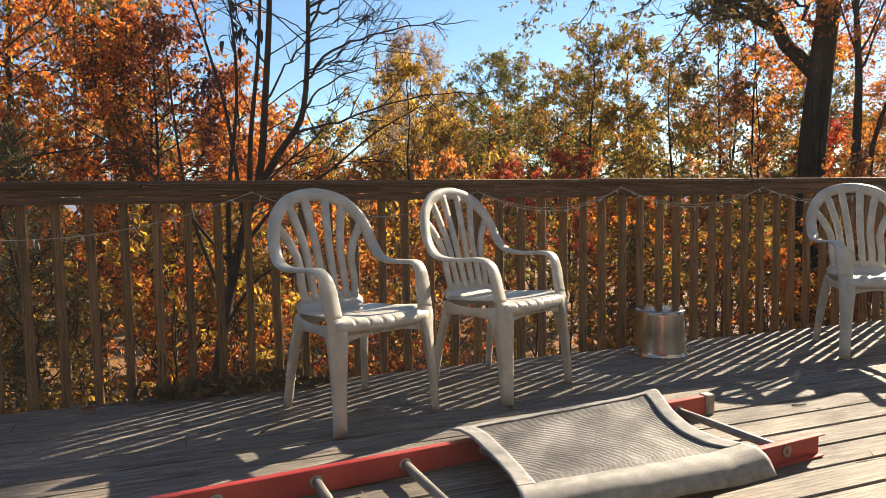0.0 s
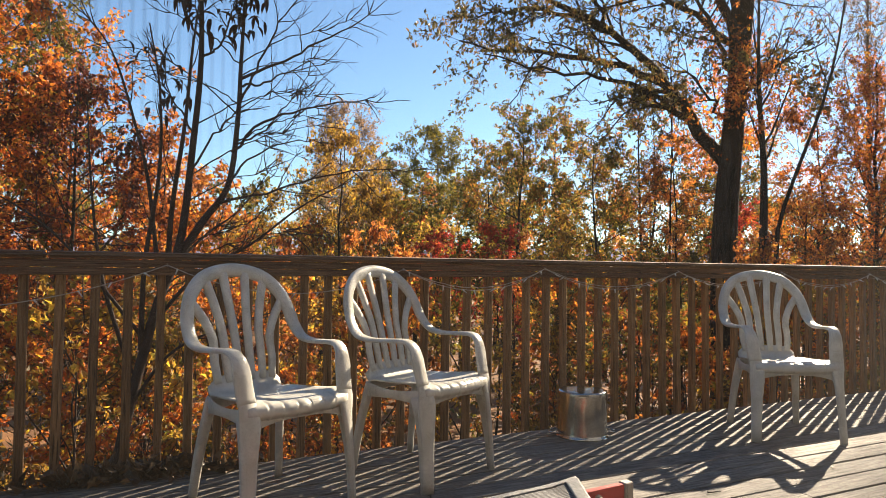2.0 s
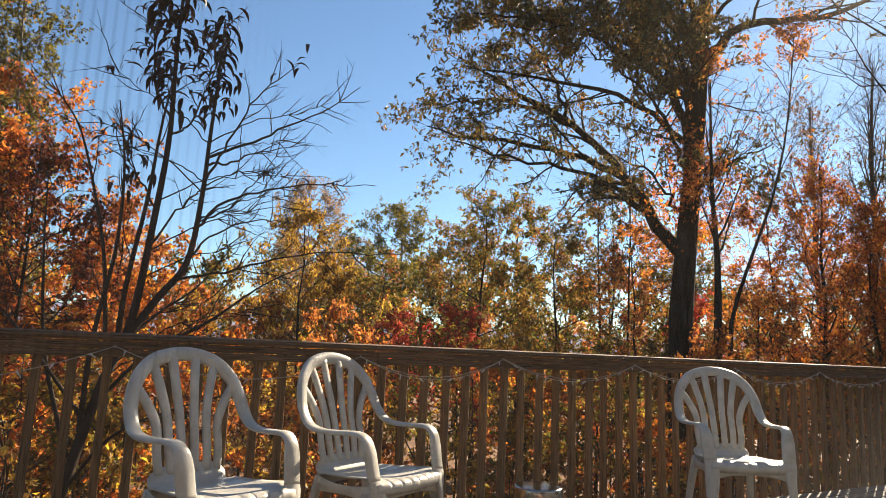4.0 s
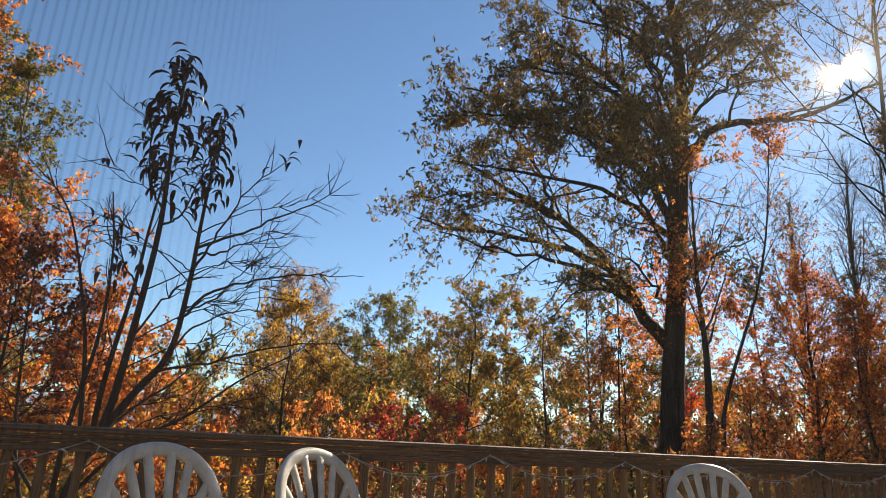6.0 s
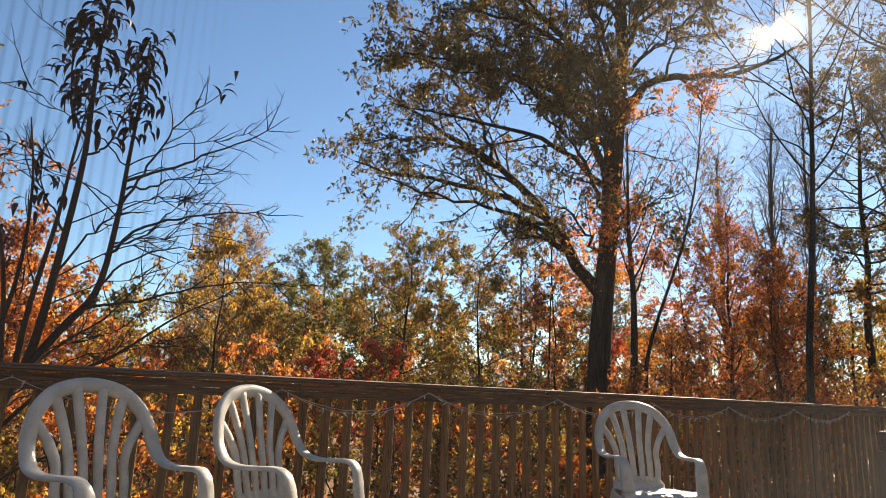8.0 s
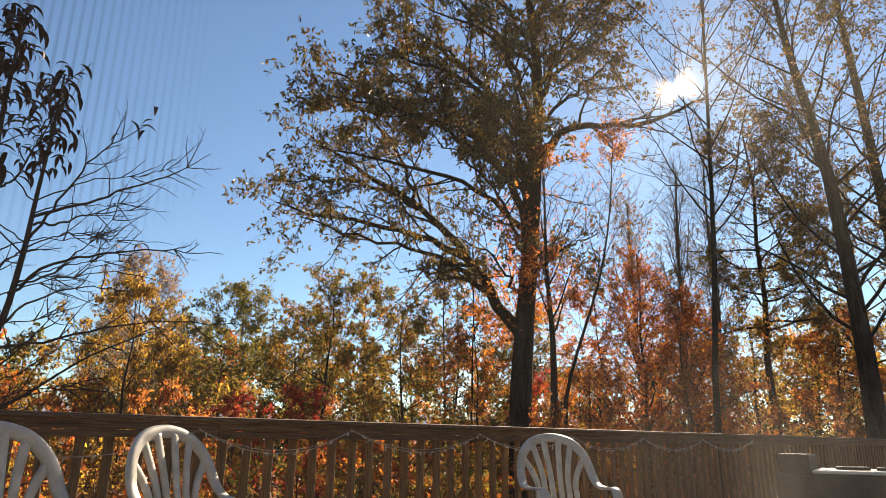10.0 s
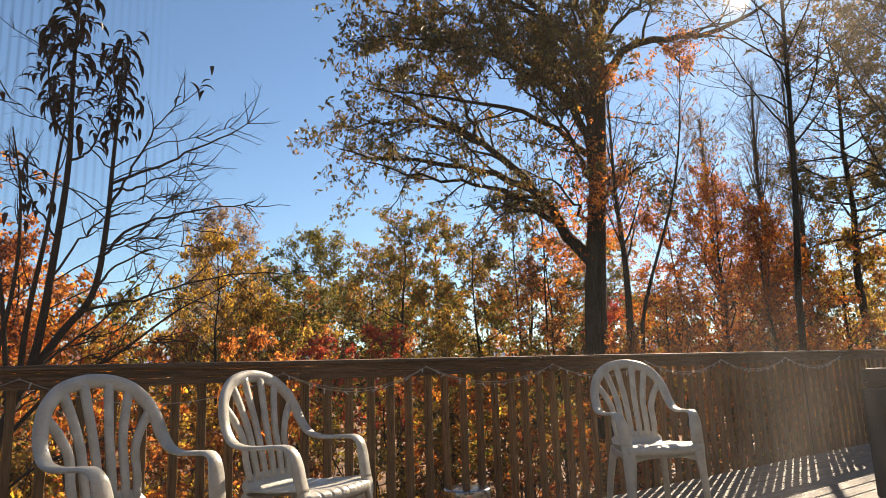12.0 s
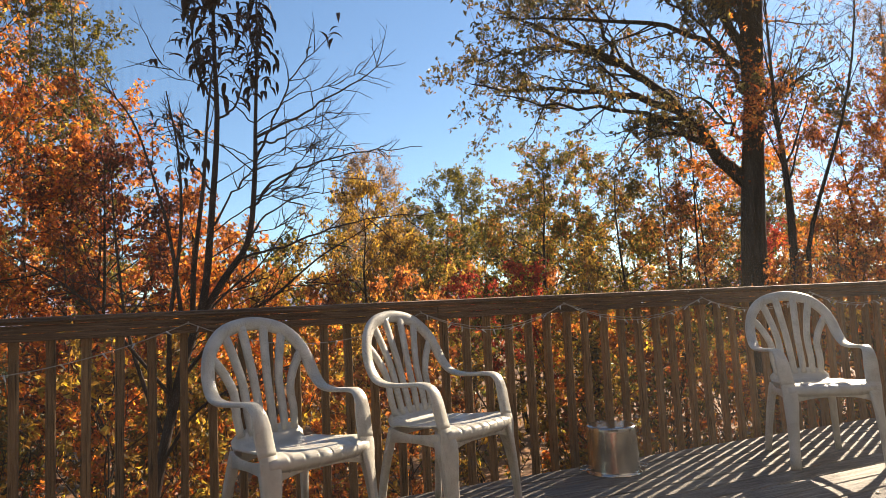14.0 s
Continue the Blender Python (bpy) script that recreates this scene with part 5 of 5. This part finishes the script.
tree("mixed_tree", 10.6, 14.1, 5.3, 2.1, L_MIX, 12000, 0.099, 129, "tall young tree with brown, green and red leaves", trunk=0.08, limbs=28, first=0.2, cone=0.2, up=0.12, rise=0.03)
tree("mixed_tree", 11.6, 12.3, 5.6, 2.0, L_MIX, 9500, 0.094, 130, "young tree with mixed autumn leaves", trunk=0.06, limbs=26, first=0.2, up=0.12, rise=0.03)
tree("mixed_tree", 9.7, 12.0, 4.3, 1.8, L_MIX, 7000, 0.094, 159, "young tree with gold and green leaves", trunk=0.06, limbs=24, first=0.2, up=0.12, rise=0.03)
tree("mixed_tree", 10.9, 10.2, 4.3, 1.6, L_RUST, 6500, 0.088, 160, "young tree with rust-brown leaves", trunk=0.05, limbs=22, first=0.2, up=0.12, rise=0.03)
tree("mixed_tree", 12.6, 10.6, 4.0, 1.8, L_MIX, 6120, 0.094, 161, "young tree with mixed autumn leaves", trunk=0.06, limbs=24, first=0.2, up=0.12, rise=0.03)
tree("mixed_tree", 14.6, 12.4, 4.6, 2.2, L_MIX, 6120, 0.110, 162, "young tree with mixed autumn leaves", trunk=0.06, limbs=24, first=0.2, up=0.12, rise=0.03)
tree("thin_tall_tree", 10.6, 11.4, 6.6, 1.2, L_TWIG, 700, 0.075, 131, "thin bare trunk with a few small twigs", trunk=0.05, limbs=16, first=0.5, up=0.9, wob=0.4)
tree("thin_tall_tree", 11.3, 11.1, 6.8, 1.2, L_TWIG, 700, 0.075, 132, "thin bare trunk with a few small twigs", trunk=0.045, limbs=16, first=0.5, up=0.9, wob=0.4)
tree("red_sapling", 6.4, 13.0, 1.8, 0.9, L_RED, 2200, 0.110, 133, "low bright red sapling", trunk=0.03, limbs=14, first=0.5)
tree("red_sapling", 7.4, 12.4, 1.9, 1.0, L_RED, 2600, 0.110, 134, "low bright red sapling", trunk=0.03, limbs=14, first=0.5)
tree("red_sapling", 12.2, 10.0, 2.6, 1.1, L_RED, 2000, 0.099, 135, "low bright red sapling", trunk=0.03, limbs=12, first=0.5)
# a row further back, at the edge of the wood
rng = random.Random(61)
for i in range(27):
    a = -0.42 + 1.82 * (i + rng.uniform(-0.3, 0.3)) / 26
    d = rng.uniform(25, 31)
    if 0.15 < a < 0.25:
        continue                      # a gap, through which the far ridge shows
    tree("wood_edge_tree", d * math.sin(a), d * math.cos(a), rng.uniform(3.0, 4.6), 2.5, (L_MIX, L_GREEN, L_RUST, L_GREEN, L_OLIVE)[i % 5], 1900, 0.28, 700 + i, "autumn tree at the edge of the wood behind", trunk=0.12, limbs=14, first=0.2, cone=0.1, subs=3, twigs=2)
# left
tree("maple_tree", -2.3, 6.9, 5.2, 1.9, L_MAPLE, 11000, 0.078, 140, "orange and red maple in full autumn colour", trunk=0.06, limbs=26, first=0.3, cone=0.1, up=0.25)
tree("maple_tree", -0.75, 8.4, 3.1, 1.5, L_MAPLE, 10000, 0.078, 141, "orange and red maple in full autumn colour", trunk=0.055, limbs=24, first=0.3, cone=0.15, up=0.25)
tree("maple_tree", -3.9, 8.6, 6.0, 2.4, L_MAPLE, 9000, 0.088, 142, "orange and red maple in full autumn colour", trunk=0.08, limbs=24, first=0.3, cone=0.1)
tree("maple_tree", 0.4, 11.6, 3.3, 1.5, L_RUST, 3525, 0.110, 143, "young maple with rust-orange leaves", trunk=0.05, limbs=20, first=0.3)
tree("maple_tree", -1.9, 12.6, 5.0, 2.4, L_MAPLE, 9000, 0.105, 144, "orange maple standing behind the others", trunk=0.08, limbs=22, first=0.3)
tree("maple_tree", 0.9, 15.0, 2.3, 1.4, L_MAPLE, 2643, 0.132, 145, "young maple with orange-red leaves", trunk=0.05, limbs=20, first=0.4)
tree("tall_birch", -0.85, 9.7, 6.1, 1.1, L_GREEN, 6000, 0.066, 146, "tall thin tree with sparse yellow-green leaves", trunk=0.05, limbs=24, first=0.45, up=0.7, bark=GREYBARK)
tree("tall_birch", -1.75, 10.4, 7.2, 1.3, L_GREEN, 6500, 0.068, 147, "tall thin tree with sparse yellow-green leaves", trunk=0.06, limbs=24, first=0.45, up=0.7, bark=GREYBARK)
tree("maroon_tree", -0.95, 7.9, 3.1, 1.0, L_MAROON, 4600, 0.085, 163, "dark maroon tree in dense leaf among the maples", trunk=0.05, limbs=28, first=0.35, cone=0.1, up=0.3)
tree("maple_tree", 0.9, 9.6, 1.9, 1.1, L_MAPLE, 3024, 0.083, 165, "low orange maple sapling", trunk=0.03, limbs=18, first=0.35, cone=0.2)
tree("mixed_tree", -2.7, 6.2, 3.3, 1.2, L_MIX, 3500, 0.075, 166, "young tree with yellow-green and red leaves", trunk=0.05, limbs=26, first=0.3, cone=0.1, up=0.2)
tree("maple_tree", -2.9, 10.8, 7.0, 2.6, L_RUST, 10000, 0.100, 167, "tall rust-brown maple behind the others", trunk=0.09, limbs=28, first=0.3, cone=0.1, up=0.25)
tree("pine_sapling", -1.5, 5.2, 1.6, 0.7, L_PINE, 4200, 0.121, 148, "small dark green pine among the maples", trunk=0.035, limbs=26, first=0.35, cone=0.6, slim=0.10, droop=0.1)

# ---------------------------------------------------------------- brush below and behind the railing
BRUSH = "brush below the deck"
rng = random.Random(42)
kinds = {"left": (L_MAPLE, L_GOLD, L_MAPLE, L_GOLD, L_MIX), "middle": (L_GOLD, L_MIX, L_RUST, L_GOLD, L_MAPLE), "right": (L_RUST, L_MIX, L_GOLD, L_RUST, L_OLIVE)}
names = {"left": "orange-leaved twiggy shrub below the deck", "middle": "green, gold and red twiggy shrub below the deck", "right": "rust-brown twiggy shrub below the deck"}
SHRUB_H = 3.6
first_shrubs = {}
spots = []
for i in range(42):
    row = i % 3
    x = (-3.2 + (i // 3) * 1.2 + rng.uniform(-0.5, 0.5)) * (1.0 + 0.18 * row)
    spots.append((x, (5.1, 7.0, 9.4)[row] + rng.uniform(-0.5, 0.6), (0.5, 0.9, 1.3)[row] + rng.uniform(-0.35, 0.3), 1.0, BRUSH))
for i in range(14):
    x = -6 + i * 2.5 + rng.uniform(-0.5, 0.5)
    spots.append((x * 1.15, 11.5 + rng.uniform(-1, 4) + (4 if 2 < x < 9 else 0), 1.5 + rng.uniform(-0.3, 0.7), 1.35, "brush at the edge of the wood"))
for i in range(16):
    x = -3.4 + i * 0.72 + rng.uniform(-0.3, 0.3)
    spots.append((x, 4.5 + (i % 3) * 0.75 + rng.uniform(-0.2, 0.2), -0.35 + (i % 3) * 0.3 + rng.uniform(-0.2, 0.25), 0.9, BRUSH))
for i in range(14):
    x = -3.7 + i * 0.36 + rng.uniform(-0.15, 0.15)
    spots.append((x, 4.2 + (i % 4) * 0.5, -0.75 + (i % 4) * 0.33 + rng.uniform(-0.15, 0.2), 0.8, BRUSH))
for n, (x, y, top, wide, group) in enumerate(spots):
    zone = "left" if x < 1.4 else "middle" if x < 7 else "right"
    key = (zone, n % 5)
    z = ground_z(x, y) - 0.05
    scale = (top - z) / SHRUB_H
    if key not in first_shrubs:
        ob = grown("shrub", names[zone], "shrub", 0, 0, 0, SHRUB_H, rng.uniform(0.95, 1.2), kinds[zone][n % 5], REDBARK, 3300, rng.uniform(0.050, 0.064),
                   600 + n, trunk=0.022, limbs=14, first=0.12, subs=3, twigs=3, up=0.6, rise=0.08, cone=0.0, group=group)
        first_shrubs[key] = ob
    else:
        ob = copy_thing(first_shrubs[key], Matrix())
    ob.matrix_world = pose(x, y, z, 0, 0, rng.uniform(0, 360)) @ Matrix.Diagonal((wide, wide, scale, 1))
    tagged(ob, names[zone] if group == BRUSH else names[zone].replace("below the deck", "at the edge of the wood"), group=group)


def far_wood():
    """The wood on the slope far behind: many small crowns in one mesh."""
    rng = np.random.default_rng(90)
    at = []
    for i in range(110):
        a = rng.uniform(-0.25, 1.5)
        d = rng.uniform(48, 150)
        c = np.array((math.sin(a) * d, math.cos(a) * d, 0))
        z = ground_z(c[0], c[1])
        h = rng.uniform(5.5, 8.5) * (0.75 + d / 400)
        n = 200
        p = rng.normal(0, 1, (n, 3))
        p /= np.linalg.norm(p, axis=1, keepdims=True)
        p *= rng.uniform(0.5, 1.0, (n, 1)) ** 0.5 * np.array((2.6, 2.6, h * 0.45))
        at.append(p + c + (0, 0, z + h * 0.5))
    me = leaves_mesh("far_wood", np.concatenate(at), 0.75, rng, 0.1, 0.7, 0.2)
    me.materials.append(L_MIX)
    tagged(new("far_wood", me), "distant autumn wood on the slope beyond", "woods", kind="stuff")


far_wood()

# ---------------------------------------------------------------- pieces of railing and deck
baluster_mesh = mesh_of(block(-0.019, 0.019, 0, 0.038, -0.16, 1.0, 0.003), "baluster")
baluster_mesh.materials.append(POST)
rng = random.Random(11)
for k in range(FIRST, LAST + 1):
    if (k - 7) * SPACING > 13.55 or (k - 7) * SPACING < -3.45:
        continue
    ob = new("baluster", baluster_mesh)
    ob.parent = rail
    wide = rng.uniform(0.98, 1.07)
    ob.matrix_world = pose((k - 7) * SPACING + rng.uniform(-0.004, 0.004), RAIL_Y + 0.001, 0, rng.uniform(-0.25, 0.25), rng.uniform(-0.45, 0.45), rng.uniform(-2.5, 2.5)) @ Matrix.Diagonal((wide, 1, 1, 1))


def board_mesh(length):
    """A deck board from x = 0: slightly cupped, edges worn round."""
    bm = bmesh.new()
    n = max(2, int(length / 0.35))
    prof = ((0.001, -0.034), (0.0, -0.006), (0.004, -0.001), (0.036, 0.0008), (0.073, 0.0), (0.110, 0.0008), (0.1395, -0.001), (0.1435, -0.006), (0.1425, -0.034))
    rows_ = []
    for i in range(n + 1):
        x = length * i / n
        w = 0.0012 * noise.noise(Vector((x * 1.7, length, 2)))
        rows_.append([bm.verts.new((x, y + w, z)) for y, z in prof])
    for a, b in zip(rows_, rows_[1:]):
        for j in range(len(prof) - 1):
            bm.faces.new((a[j], b[j], b[j + 1], a[j + 1]))
        bm.faces.new((a[-1], b[-1], b[0], a[0]))
    bm.faces.new(rows_[0])
    bm.faces.new(rows_[-1][::-1])
    me = mesh_of(bm, "deck_board")
    me.materials.append(DECK)
    return me


rng = random.Random(3)
boards = {l: board_mesh(l) for l in (3.6, 4.2, 4.8)}
for n in range(-10, 11):
    x = -4.6 - rng.choice((0, 0.5, 1.1))
    while x < 11:
        l = rng.choice((3.6, 4.2, 4.8, 4.8))
        ob = new("deck_board", boards[l])
        ob.parent = deck
        ob.matrix_world = pose(x, 1.332 + 0.152 * n + rng.uniform(-0.001, 0.001), rng.uniform(-0.002, 0.001), rng.uniform(-0.5, 0.5), 0, rng.uniform(-0.03, 0.03))
        x += l + 0.003
